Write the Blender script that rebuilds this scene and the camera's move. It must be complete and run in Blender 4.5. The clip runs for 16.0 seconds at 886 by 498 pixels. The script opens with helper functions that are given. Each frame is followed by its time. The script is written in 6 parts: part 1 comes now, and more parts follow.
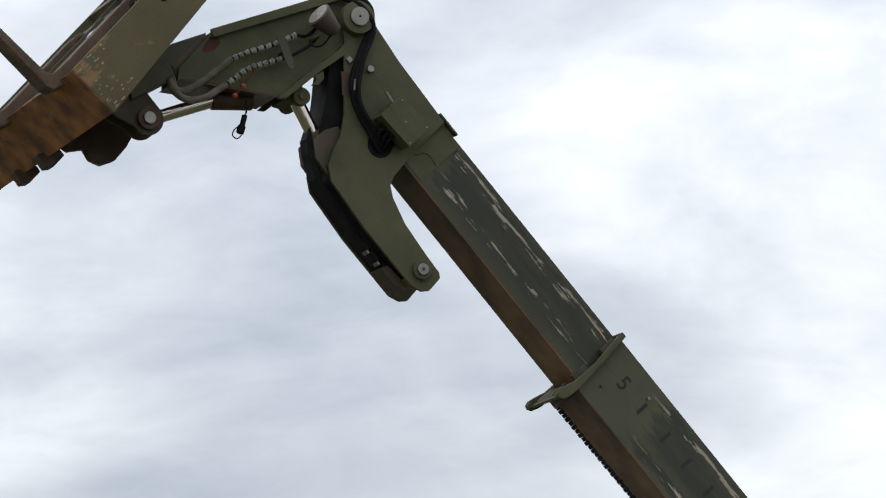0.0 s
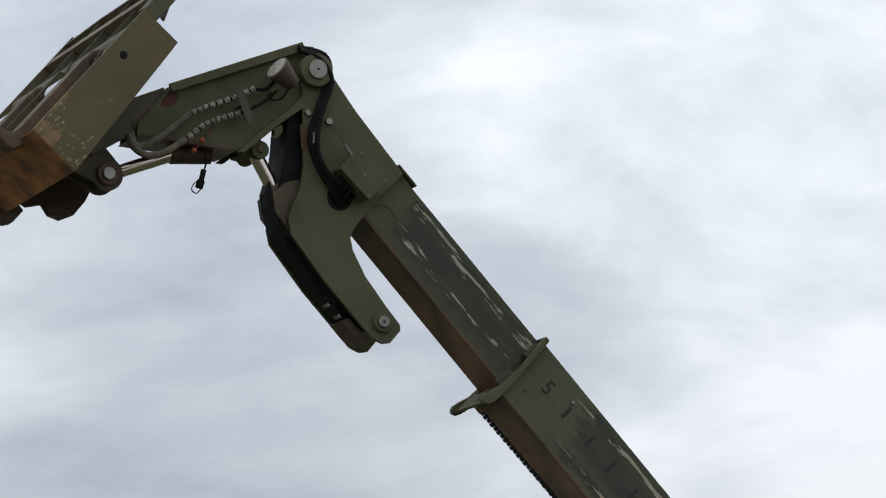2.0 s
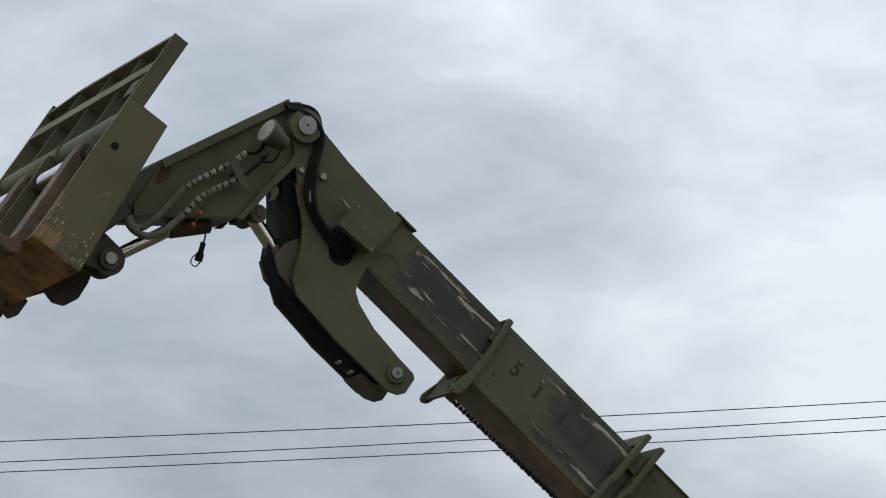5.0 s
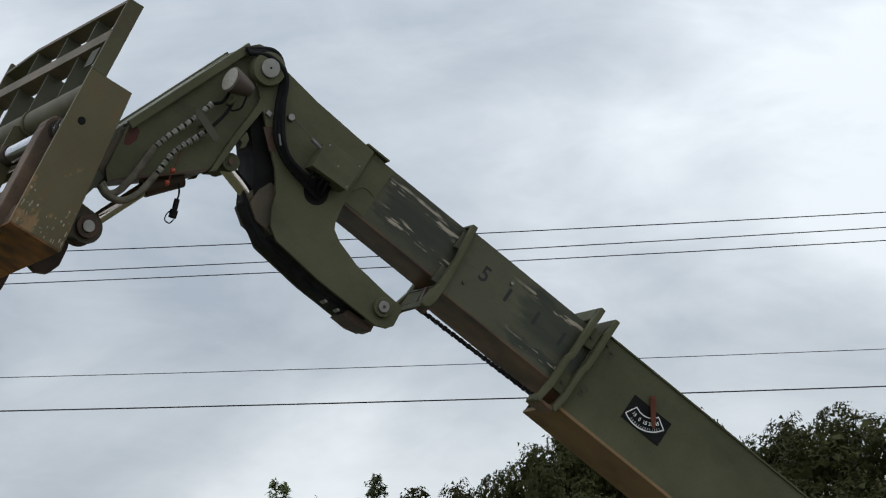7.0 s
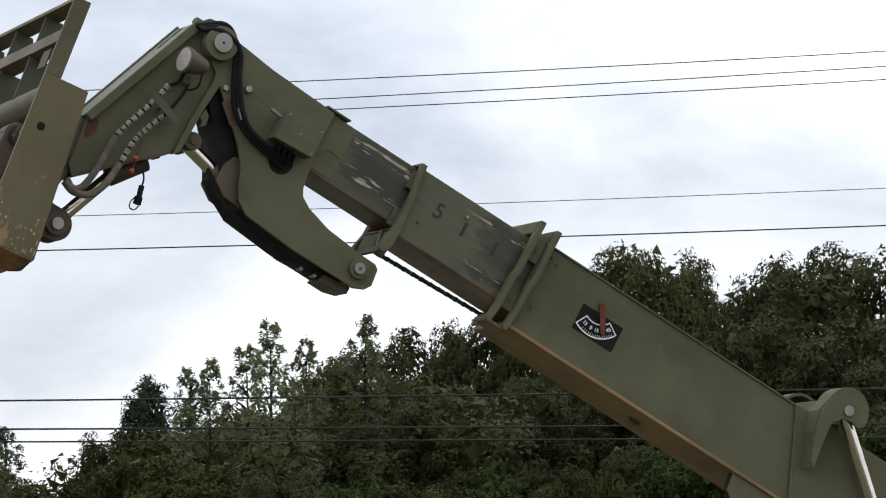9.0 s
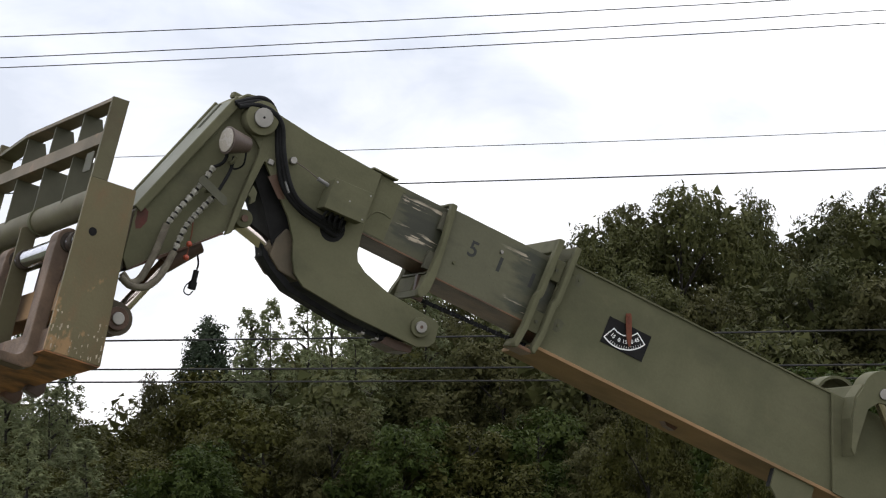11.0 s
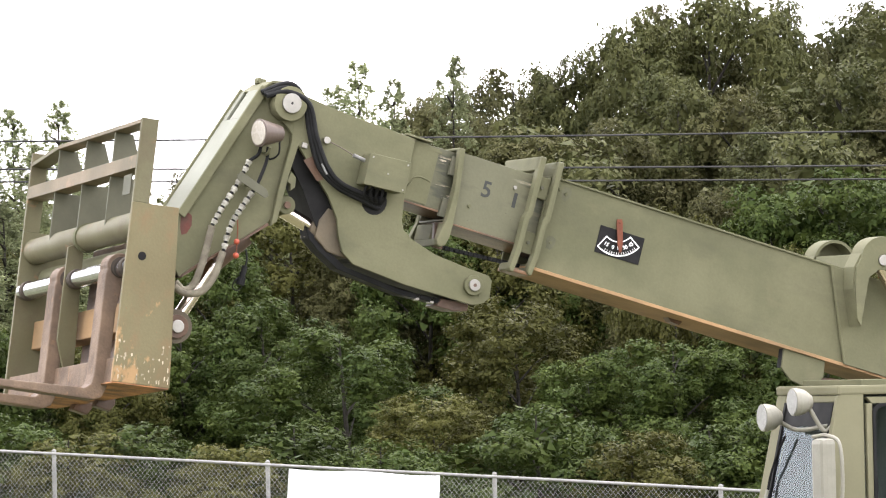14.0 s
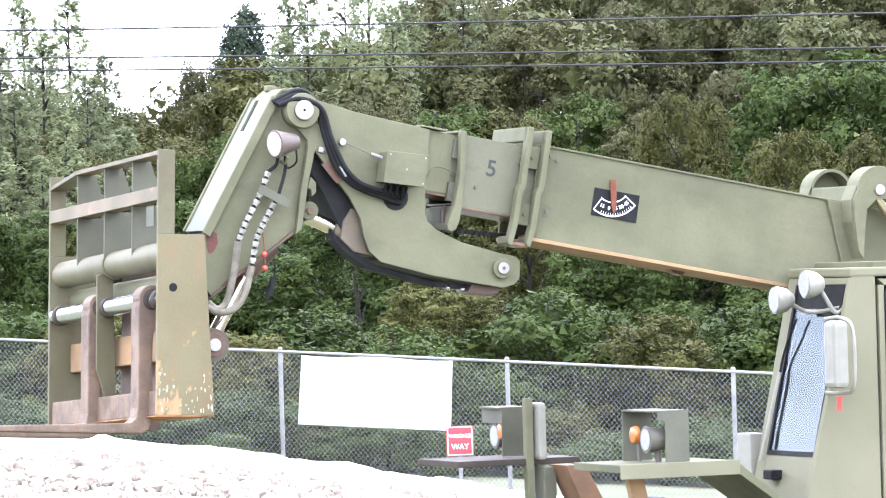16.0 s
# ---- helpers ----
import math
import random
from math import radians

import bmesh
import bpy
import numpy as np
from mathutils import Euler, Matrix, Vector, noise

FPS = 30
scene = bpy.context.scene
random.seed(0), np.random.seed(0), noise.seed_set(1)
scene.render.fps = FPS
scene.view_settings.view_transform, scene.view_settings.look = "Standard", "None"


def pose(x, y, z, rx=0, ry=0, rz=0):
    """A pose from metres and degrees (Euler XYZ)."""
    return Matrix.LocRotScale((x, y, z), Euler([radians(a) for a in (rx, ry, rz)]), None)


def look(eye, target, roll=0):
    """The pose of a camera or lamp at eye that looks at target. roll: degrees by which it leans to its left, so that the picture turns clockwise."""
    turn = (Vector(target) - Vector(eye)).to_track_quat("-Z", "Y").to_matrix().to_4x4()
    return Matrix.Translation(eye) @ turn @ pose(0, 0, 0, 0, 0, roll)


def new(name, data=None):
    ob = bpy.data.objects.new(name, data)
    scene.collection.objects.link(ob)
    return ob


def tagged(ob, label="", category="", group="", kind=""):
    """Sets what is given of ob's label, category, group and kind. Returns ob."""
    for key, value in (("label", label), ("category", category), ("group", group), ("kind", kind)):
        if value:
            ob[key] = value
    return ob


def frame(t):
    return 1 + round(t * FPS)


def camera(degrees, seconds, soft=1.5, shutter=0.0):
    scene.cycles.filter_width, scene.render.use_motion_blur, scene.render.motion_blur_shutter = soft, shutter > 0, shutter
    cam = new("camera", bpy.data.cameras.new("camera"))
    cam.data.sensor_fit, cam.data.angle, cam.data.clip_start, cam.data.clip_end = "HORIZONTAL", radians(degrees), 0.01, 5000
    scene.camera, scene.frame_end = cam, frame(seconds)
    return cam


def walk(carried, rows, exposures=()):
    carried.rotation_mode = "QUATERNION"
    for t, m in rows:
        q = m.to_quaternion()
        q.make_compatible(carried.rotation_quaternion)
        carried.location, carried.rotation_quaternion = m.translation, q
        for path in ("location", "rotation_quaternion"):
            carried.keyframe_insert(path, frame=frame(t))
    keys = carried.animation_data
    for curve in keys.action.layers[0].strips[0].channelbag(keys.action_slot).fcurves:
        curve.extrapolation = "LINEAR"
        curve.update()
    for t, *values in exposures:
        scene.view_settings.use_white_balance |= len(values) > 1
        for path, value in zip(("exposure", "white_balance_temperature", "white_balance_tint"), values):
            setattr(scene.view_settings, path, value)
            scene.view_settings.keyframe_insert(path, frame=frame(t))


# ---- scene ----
# The eye stands still on a bank and only turns: seconds, bearing, elevation, roll,
# then the boom: lift angle, slide of the middle and inner sections, gooseneck angle.
EYE = Vector((0.0, 0.0, 2.70))
PATH = [
    (0.0, 22.423, 10.543, 1.40, 49.14, 1.381, 2.970, 1.11),
    (0.5, 22.646, 10.372, 1.29, 49.22, 1.314, 2.799, 1.14),
    (1.0, 22.862, 10.164, 1.23, 49.19, 1.244, 2.630, 1.21),
    (1.5, 23.163, 10.146, 1.30, 48.84, 1.169, 2.469, 1.32),
    (2.0, 23.496, 10.052, 1.37, 48.31, 1.093, 2.308, 1.36),
    (2.5, 23.756, 9.965, 1.46, 47.56, 1.015, 2.153, 1.40),
    (3.0, 23.666, 9.810, 1.49, 46.71, 0.945, 1.999, 1.41),
    (3.5, 23.432, 9.663, 1.39, 45.86, 0.880, 1.856, 1.40),
    (3.7, 23.408, 9.525, 1.35, 45.46, 0.859, 1.804, 1.37),
    (5.8, 23.454, 8.102, 1.12, 40.27, 0.672, 1.353, 0.20),
    (6.0, 23.474, 7.979, 1.12, 39.75, 0.651, 1.322, 0.17),
    (6.5, 23.377, 6.935, 1.27, 38.17, 0.608, 1.249, 0.17),
    (7.0, 23.288, 6.350, 1.24, 36.62, 0.567, 1.174, 0.11),
    (7.5, 23.459, 5.380, 1.26, 35.04, 0.532, 1.112, 0.11),
    (8.0, 23.552, 4.997, 1.36, 33.58, 0.498, 1.039, 0.04),
    (8.5, 23.604, 4.780, 1.26, 32.08, 0.466, 0.971, 0.02),
    (9.0, 23.356, 4.497, 1.31, 30.64, 0.435, 0.899, -0.00),
    (9.2, 23.240, 4.500, 1.30, 30.09, 0.424, 0.869, -0.01),
    (11.3, 22.618, 3.625, 1.26, 23.92, 0.289, 0.574, -0.57),
    (11.5, 22.616, 3.472, 1.22, 23.35, 0.275, 0.546, -0.64),
    (12.0, 22.662, 2.907, 1.02, 21.94, 0.237, 0.474, -0.79),
    (12.5, 22.569, 2.495, 0.99, 20.67, 0.201, 0.405, -0.94),
    (13.0, 22.369, 2.112, 0.94, 19.28, 0.168, 0.334, -1.04),
    (13.5, 22.259, 1.792, 1.07, 17.94, 0.134, 0.268, -1.08),
    (14.0, 22.269, 1.518, 1.19, 16.61, 0.097, 0.196, -1.17),
    (14.5, 22.330, 1.244, 1.32, 15.24, 0.062, 0.126, -1.21),
    (15.0, 22.317, 0.956, 1.42, 13.91, 0.026, 0.057, -1.33),
    (15.5, 22.261, 0.476, 1.45, 12.57, 0.002, -0.001, -1.47),
    (16.0, 22.108, 0.195, 1.67, 10.95, -0.000, -0.000, -1.53),
]
cam = camera(10.23, 16.0, soft=1.15)


def bearing(az, el, d=1.0):
    """A point d metres out from the eye, on the level, at a bearing and an elevation."""
    a = radians(az)
    return EYE + Vector((math.sin(a) * d, math.cos(a) * d, math.tan(radians(el)) * d))


walk(cam, [(r[0], look(EYE, bearing(r[1], r[2], 10.0), -r[3])) for r in PATH],
     exposures=[(0.0, -0.28, 6400, 9), (3.5, -0.54, 6350, 9), (6.0, -0.52, 6250, 7), (7.0, -0.42, 6250, 7), (7.5, -0.33, 6300, 8), (8.0, -0.12, 6350, 9), (8.5, 0.05, 6380, 10), (9.0, 0.16, 6380, 11), (11.5, 0.45, 6650, 14), (12.0, 0.6, 6700, 15), (12.5, 1.3, 6800, 16), (13.0, 1.8, 6850, 16), (13.5, 2.14, 6850, 16), (14.0, 2.27, 6760, 16), (14.5, 2.47, 6700, 17), (15.0, 2.74, 6330, 19), (15.5, 2.88, 6030, 20), (16.0, 3.02, 5720, 19)])


# ---- light: an overcast sky with brighter breaks, and a wide weak sun behind it ----
def make_world():
    world = bpy.data.worlds.new("overcast")
    scene.world = world
    world.use_nodes = True
    nt = world.node_tree
    nodes, links = nt.nodes, nt.links
    nodes.clear()
    out = nodes.new("ShaderNodeOutputWorld")
    back = nodes.new("ShaderNodeBackground")
    sky = nodes.new("ShaderNodeTexSky")
    sky.sky_type, sky.sun_disc = "NISHITA", False
    sky.sun_elevation, sky.sun_rotation = radians(60), radians(48)
    dim = nodes.new("ShaderNodeMix")
    dim.data_type, dim.blend_type = "RGBA", "MULTIPLY"
    dim.inputs[0].default_value = 1.0
    dim.inputs[7].default_value = (0.1, 0.1, 0.1, 1)
    links.new(sky.outputs[0], dim.inputs[6])
    tc = nodes.new("ShaderNodeTexCoord")
    mp = nodes.new("ShaderNodeMapping")
    mp.inputs["Location"].default_value = (1.7, 0.4, 0.9)
    mp.inputs["Scale"].default_value = (1.0, 1.0, 2.3)
    links.new(tc.outputs["Generated"], mp.inputs["Vector"])
    big = nodes.new("ShaderNodeTexNoise")
    big.inputs["Scale"].default_value, big.inputs["Detail"].default_value, big.inputs["Roughness"].default_value = 7.5, 6.0, 0.50
    big.inputs["Distortion"].default_value = 0.35
    links.new(mp.outputs[0], big.inputs["Vector"])
    ramp = nodes.new("ShaderNodeValToRGB")
    e = ramp.color_ramp.elements
    e[0].position, e[0].color = 0.36, (0.61, 0.665, 0.76, 1)
    e[1].position, e[1].color = 0.64, (1.34, 1.37, 1.41, 1)
    m = e.new(0.5)
    m.color = (0.93, 0.97, 1.035, 1)
    # the long break in the cloud runs from high ahead down to one side
    a, b = bearing(23.2, 13.0) - EYE, bearing(27.3, 8.6) - EYE
    pole = a.cross(b).normalized()
    dot = nodes.new("ShaderNodeVectorMath")
    dot.operation = "DOT_PRODUCT"
    dot.inputs[1].default_value = pole
    links.new(tc.outputs["Generated"], dot.inputs[0])
    off = nodes.new("ShaderNodeMath")
    off.operation = "ABSOLUTE"
    links.new(dot.outputs["Value"], off.inputs[0])
    brk = nodes.new("ShaderNodeMapRange")
    brk.interpolation_type = "SMOOTHSTEP"
    brk.inputs["From Min"].default_value, brk.inputs["From Max"].default_value = 0.0, 0.055
    brk.inputs["To Min"].default_value, brk.inputs["To Max"].default_value = 0.11, 0.0
    links.new(off.outputs[0], brk.inputs["Value"])
    add = nodes.new("ShaderNodeMath")
    fine = nodes.new("ShaderNodeTexNoise")
    fine.inputs["Scale"].default_value, fine.inputs["Detail"].default_value, fine.inputs["Roughness"].default_value = 26.0, 6.0, 0.6
    fine.inputs["Distortion"].default_value = 0.6
    links.new(mp.outputs[0], fine.inputs["Vector"])
    both = nodes.new("ShaderNodeMix")
    both.inputs[0].default_value = 0.18
    links.new(big.outputs["Fac"], both.inputs[2])
    links.new(fine.outputs["Fac"], both.inputs[3])
    links.new(both.outputs[0], add.inputs[0])
    links.new(brk.outputs[0], add.inputs[1])
    links.new(add.outputs[0], ramp.inputs[0])
    mix = nodes.new("ShaderNodeMix")
    mix.data_type = "RGBA"
    mix.inputs[0].default_value = 0.88
    links.new(dim.outputs[2], mix.inputs[6])
    links.new(ramp.outputs[0], mix.inputs[7])
    links.new(mix.outputs[2], back.inputs["Color"])
    # an overcast sky is dimmer towards the horizon
    height = nodes.new("ShaderNodeSeparateXYZ")
    links.new(tc.outputs["Generated"], height.inputs[0])
    rise = nodes.new("ShaderNodeMapRange")
    rise.inputs["From Min"].default_value, rise.inputs["From Max"].default_value = 0.0, 0.30
    rise.inputs["To Min"].default_value, rise.inputs["To Max"].default_value = 0.80, 1.20
    links.new(height.outputs["Z"], rise.inputs["Value"])
    links.new(rise.outputs[0], back.inputs["Strength"])
    links.new(back.outputs[0], out.inputs[0])


make_world()
sun = new("sun", bpy.data.lights.new("sun", "SUN"))
sun.data.energy, sun.data.angle, sun.data.color = 0.6, radians(20), (1.0, 0.96, 0.9)
sun.matrix_world = look((0, 0, 40), (-16, -14, 0))


# ---- materials ----
def surface(name, base, second=None, rough=0.6, metal=0.0, scale=3.0, stain=None, amount=0.0, stain_scale=(4, 4, 4), grain=60.0, bump=0.15, spread=0.12, random_hue=0.0, soft=0.08, foot=None, gloss=0.3):
    """Paint or earth with broad and fine variation, a stain of its own shape, grain and fine relief."""
    m = bpy.data.materials.new(name)
    m.use_nodes = True
    nodes, links = m.node_tree.nodes, m.node_tree.links
    b = nodes["Principled BSDF"]
    b.inputs["Metallic"].default_value = metal
    b.inputs["Specular IOR Level"].default_value = gloss
    tc = nodes.new("ShaderNodeTexCoord")
    n1 = nodes.new("ShaderNodeTexNoise")
    n1.inputs["Scale"].default_value, n1.inputs["Detail"].default_value = scale, 5
    links.new(tc.outputs["Object"], n1.inputs["Vector"])
    n2 = nodes.new("ShaderNodeTexNoise")
    n2.inputs["Scale"].default_value, n2.inputs["Detail"].default_value = grain, 3
    links.new(tc.outputs["Object"], n2.inputs["Vector"])
    mix = nodes.new("ShaderNodeMix")
    mix.data_type = "RGBA"
    second = second or tuple(c * (1 - 2.2 * spread) for c in base)
    mix.inputs[6].default_value, mix.inputs[7].default_value = (*base, 1), (*second, 1)
    wide = nodes.new("ShaderNodeMapRange")
    wide.inputs["From Min"].default_value, wide.inputs["From Max"].default_value = 0.36, 0.64
    links.new(n1.outputs["Fac"], wide.inputs["Value"])
    links.new(wide.outputs[0], mix.inputs[0])
    val = nodes.new("ShaderNodeMath")
    val.operation, val.inputs[1].default_value, val.inputs[2].default_value = "MULTIPLY_ADD", 2 * spread, 1 - spread
    links.new(n2.outputs["Fac"], val.inputs[0])
    hsv = nodes.new("ShaderNodeHueSaturation")
    links.new(mix.outputs[2], hsv.inputs["Color"])
    links.new(val.outputs[0], hsv.inputs["Value"])
    col = hsv.outputs[0]
    rgh = nodes.new("ShaderNodeMath")
    rgh.operation, rgh.inputs[1].default_value, rgh.inputs[2].default_value = "MULTIPLY_ADD", 0.25, rough - 0.12
    links.new(n1.outputs["Fac"], rgh.inputs[0])
    links.new(rgh.outputs[0], b.inputs["Roughness"])
    if stain:
        mp = nodes.new("ShaderNodeMapping")
        mp.inputs["Scale"].default_value = stain_scale
        links.new(tc.outputs["Object"], mp.inputs["Vector"])
        n3 = nodes.new("ShaderNodeTexNoise")
        n3.inputs["Scale"].default_value, n3.inputs["Detail"].default_value, n3.inputs["Roughness"].default_value = 1.0, 8, 0.65
        links.new(mp.outputs[0], n3.inputs["Vector"])
        rng = nodes.new("ShaderNodeMapRange")
        rng.inputs["From Min"].default_value, rng.inputs["From Max"].default_value = 0.72 - amount * 0.45, 0.72 - amount * 0.45 + soft
        links.new(n3.outputs["Fac"], rng.inputs["Value"])
        if foot:
            # the wear gathers at the foot of the plate
            sep = nodes.new("ShaderNodeSeparateXYZ")
            links.new(tc.outputs["Object"], sep.inputs[0])
            fr = nodes.new("ShaderNodeMapRange")
            fr.inputs["From Min"].default_value, fr.inputs["From Max"].default_value = foot
            fr.inputs["To Min"].default_value, fr.inputs["To Max"].default_value = -0.16, 0.12
            links.new(sep.outputs["Z"], fr.inputs["Value"])
            lift = nodes.new("ShaderNodeMath")
            links.new(n3.outputs["Fac"], lift.inputs[0])
            links.new(fr.outputs[0], lift.inputs[1])
            links.new(lift.outputs[0], rng.inputs["Value"])
        mx = nodes.new("ShaderNodeMix")
        mx.data_type = "RGBA"
        mx.inputs[7].default_value = (*stain, 1)
        links.new(rng.outputs[0], mx.inputs[0])
        links.new(col, mx.inputs[6])
        col = mx.outputs[2]
    if random_hue:
        oi = nodes.new("ShaderNodeObjectInfo")
        hs = nodes.new("ShaderNodeHueSaturation")
        h = nodes.new("ShaderNodeMath")
        h.operation, h.inputs[1].default_value, h.inputs[2].default_value = "MULTIPLY_ADD", random_hue, 1 - random_hue / 2
        links.new(oi.outputs["Random"], h.inputs[0])
        links.new(h.outputs[0], hs.inputs["Value"])
        links.new(col, hs.inputs["Color"])
        col = hs.outputs[0]
    links.new(col, b.inputs["Base Color"])
    bp = nodes.new("ShaderNodeBump")
    bp.inputs["Strength"].default_value, bp.inputs["Distance"].default_value = bump, 0.01
    links.new(n2.outputs["Fac"], bp.inputs["Height"])
    links.new(bp.outputs[0], b.inputs["Normal"])
    return m


def grimed(m, tint, scale, at=0.52, soft=0.22, most=0.55, speck=0.70):
    """Adds old dirt over a painted surface: soft drifts of it, and small dark specks."""
    nodes, links = m.node_tree.nodes, m.node_tree.links
    b = nodes["Principled BSDF"]
    col = b.inputs["Base Color"].links[0].from_socket
    tc = nodes.new("ShaderNodeTexCoord")
    for sc, f0, f1, top in ((scale, at, at + soft, most), ((46, 46, 46), speck, speck + 0.03, 0.7)):
        mp = nodes.new("ShaderNodeMapping")
        mp.inputs["Scale"].default_value = sc
        links.new(tc.outputs["Object"], mp.inputs["Vector"])
        n = nodes.new("ShaderNodeTexNoise")
        n.inputs["Scale"].default_value, n.inputs["Detail"].default_value, n.inputs["Roughness"].default_value = 1.0, 7, 0.62
        links.new(mp.outputs[0], n.inputs["Vector"])
        r = nodes.new("ShaderNodeMapRange")
        for k, x in zip(("From Min", "From Max", "To Min", "To Max"), (f0, f1, 0.0, top)):
            r.inputs[k].default_value = x
        links.new(n.outputs["Fac"], r.inputs["Value"])
        mx = nodes.new("ShaderNodeMix")
        mx.data_type = "RGBA"
        mx.inputs[7].default_value = (*tint, 1)
        links.new(r.outputs[0], mx.inputs[0])
        links.new(col, mx.inputs[6])
        col = mx.outputs[2]
    links.new(col, b.inputs["Base Color"])


def rubbed(name, base, dark, bands, reach, seed):
    """Boom paint rubbed by the wear pads: dark greasy bands along the section, bare pale streaks within them."""
    m = surface(name, base, tuple(c * 0.8 for c in base), rough=0.55, gloss=0.3, scale=2.2, spread=0.09, bump=0.08)
    nodes, links = m.node_tree.nodes, m.node_tree.links
    b = nodes["Principled BSDF"]
    col = b.inputs["Base Color"].links[0].from_socket
    tc = nodes.new("ShaderNodeTexCoord")
    sep = nodes.new("ShaderNodeSeparateXYZ")
    links.new(tc.outputs["Object"], sep.inputs[0])

    def noise_at(scale, detail, rough):
        mp = nodes.new("ShaderNodeMapping")
        mp.inputs["Scale"].default_value = scale
        mp.inputs["Location"].default_value = (seed, seed * 0.7, seed * 0.3)
        links.new(tc.outputs["Object"], mp.inputs["Vector"])
        n = nodes.new("ShaderNodeTexNoise")
        n.inputs["Scale"].default_value, n.inputs["Detail"].default_value, n.inputs["Roughness"].default_value = 1.0, detail, rough
        links.new(mp.outputs[0], n.inputs["Vector"])
        return n.outputs["Fac"]

    def rng_of(value, f0, f1, t0, t1):
        r = nodes.new("ShaderNodeMapRange")
        r.interpolation_type = "SMOOTHSTEP"
        for k, x in zip(("From Min", "From Max", "To Min", "To Max"), (f0, f1, t0, t1)):
            r.inputs[k].default_value = x
        links.new(value, r.inputs["Value"])
        return r.outputs[0]

    def calc(op, x, y):
        n = nodes.new("ShaderNodeMath")
        n.operation = op
        for k, q in enumerate((x, y)):
            if isinstance(q, (int, float)):
                n.inputs[k].default_value = q
            else:
                links.new(q, n.inputs[k])
        return n.outputs[0]
    wobble = rng_of(noise_at((4, 2, 6), 4, 0.6), 0.3, 0.7, -0.02, 0.02)
    z = calc("ADD", sep.outputs["Z"], wobble)
    along = rng_of(calc("ADD", sep.outputs["X"], rng_of(noise_at((3, 2, 16), 5, 0.6), 0.3, 0.7, -0.10, 0.10)), reach[0], reach[1], 0.0, 1.0)
    grease = streak = None
    for zc, half, wear in bands:
        d = calc("ABSOLUTE", calc("SUBTRACT", z, zc), 0.0)
        g = rng_of(d, half * 1.6, half * 0.7, 0.0, 1.0)
        s_ = calc("MULTIPLY", rng_of(d, half * 0.9, half * 0.35, 0.0, 1.0), rng_of(noise_at((3.4, 2, 34), 6, 0.62), 0.66 - wear, 0.69 - wear, 0.0, 1.0))
        grease = g if grease is None else calc("MAXIMUM", grease, g)
        streak = s_ if streak is None else calc("MAXIMUM", streak, s_)
    grease = calc("MULTIPLY", grease, calc("MULTIPLY", along, rng_of(noise_at((1.6, 2, 9), 5, 0.6), 0.30, 0.62, 0.55, 1.0)))
    streak = calc("MULTIPLY", streak, along)
    for mask, tint in ((grease, dark), (streak, (0.40, 0.34, 0.25))):
        mx = nodes.new("ShaderNodeMix")
        mx.data_type = "RGBA"
        mx.inputs[7].default_value = (*tint, 1)
        links.new(mask, mx.inputs[0])
        links.new(col, mx.inputs[6])
        col = mx.outputs[2]
    links.new(col, b.inputs["Base Color"])
    links.new(rng_of(grease, 0.0, 1.0, 0.62, 0.30), b.inputs["Roughness"])
    return m


def plain(name, base, rough=0.5, metal=0.0, glow=0.0):
    m = bpy.data.materials.new(name)
    m.use_nodes = True
    b = m.node_tree.nodes["Principled BSDF"]
    b.inputs["Base Color"].default_value = (*base, 1)
    b.inputs["Roughness"].default_value, b.inputs["Metallic"].default_value = rough, metal
    return m


def leaf_material(name, a, b_, trans=0.16):
    """Leaves: each varies on its own, the tree as a whole too; light passes through a little."""
    m = bpy.data.materials.new(name)
    m.use_nodes = True
    nodes, links = m.node_tree.nodes, m.node_tree.links
    nodes.clear()
    out = nodes.new("ShaderNodeOutputMaterial")
    geo = nodes.new("ShaderNodeNewGeometry")
    oi = nodes.new("ShaderNodeObjectInfo")
    tc = nodes.new("ShaderNodeTexCoord")
    nz = nodes.new("ShaderNodeTexNoise")
    nz.inputs["Scale"].default_value = 0.9
    links.new(tc.outputs["Object"], nz.inputs["Vector"])
    add = nodes.new("ShaderNodeMath")
    add.operation, add.inputs[1].default_value = "MULTIPLY_ADD", 0.34
    links.new(geo.outputs["Random Per Island"], add.inputs[0])
    sh = nodes.new("ShaderNodeMath")
    sh.operation, sh.inputs[1].default_value = "SUBTRACT", 0.27
    links.new(nz.outputs["Fac"], sh.inputs[0])
    links.new(sh.outputs[0], add.inputs[2])
    mix = nodes.new("ShaderNodeMix")
    mix.data_type = "RGBA"
    mix.inputs[6].default_value, mix.inputs[7].default_value = (*a, 1), (*b_, 1)
    links.new(add.outputs[0], mix.inputs[0])
    hs = nodes.new("ShaderNodeHueSaturation")
    v = nodes.new("ShaderNodeMath")
    v.operation, v.inputs[1].default_value, v.inputs[2].default_value = "MULTIPLY_ADD", 0.4, 0.8
    links.new(oi.outputs["Random"], v.inputs[0])
    links.new(v.outputs[0], hs.inputs["Value"])
    links.new(mix.outputs[2], hs.inputs["Color"])
    d = nodes.new("ShaderNodeBsdfPrincipled")
    d.inputs["Roughness"].default_value = 0.6
    d.inputs["Specular IOR Level"].default_value = 0.06
    links.new(hs.outputs[0], d.inputs["Base Color"])
    t = nodes.new("ShaderNodeBsdfTranslucent")
    links.new(hs.outputs[0], t.inputs["Color"])
    ms = nodes.new("ShaderNodeMixShader")
    ms.inputs[0].default_value = trans
    links.new(d.outputs[0], ms.inputs[1])
    links.new(t.outputs[0], ms.inputs[2])
    links.new(ms.outputs[0], out.inputs[0])
    return m


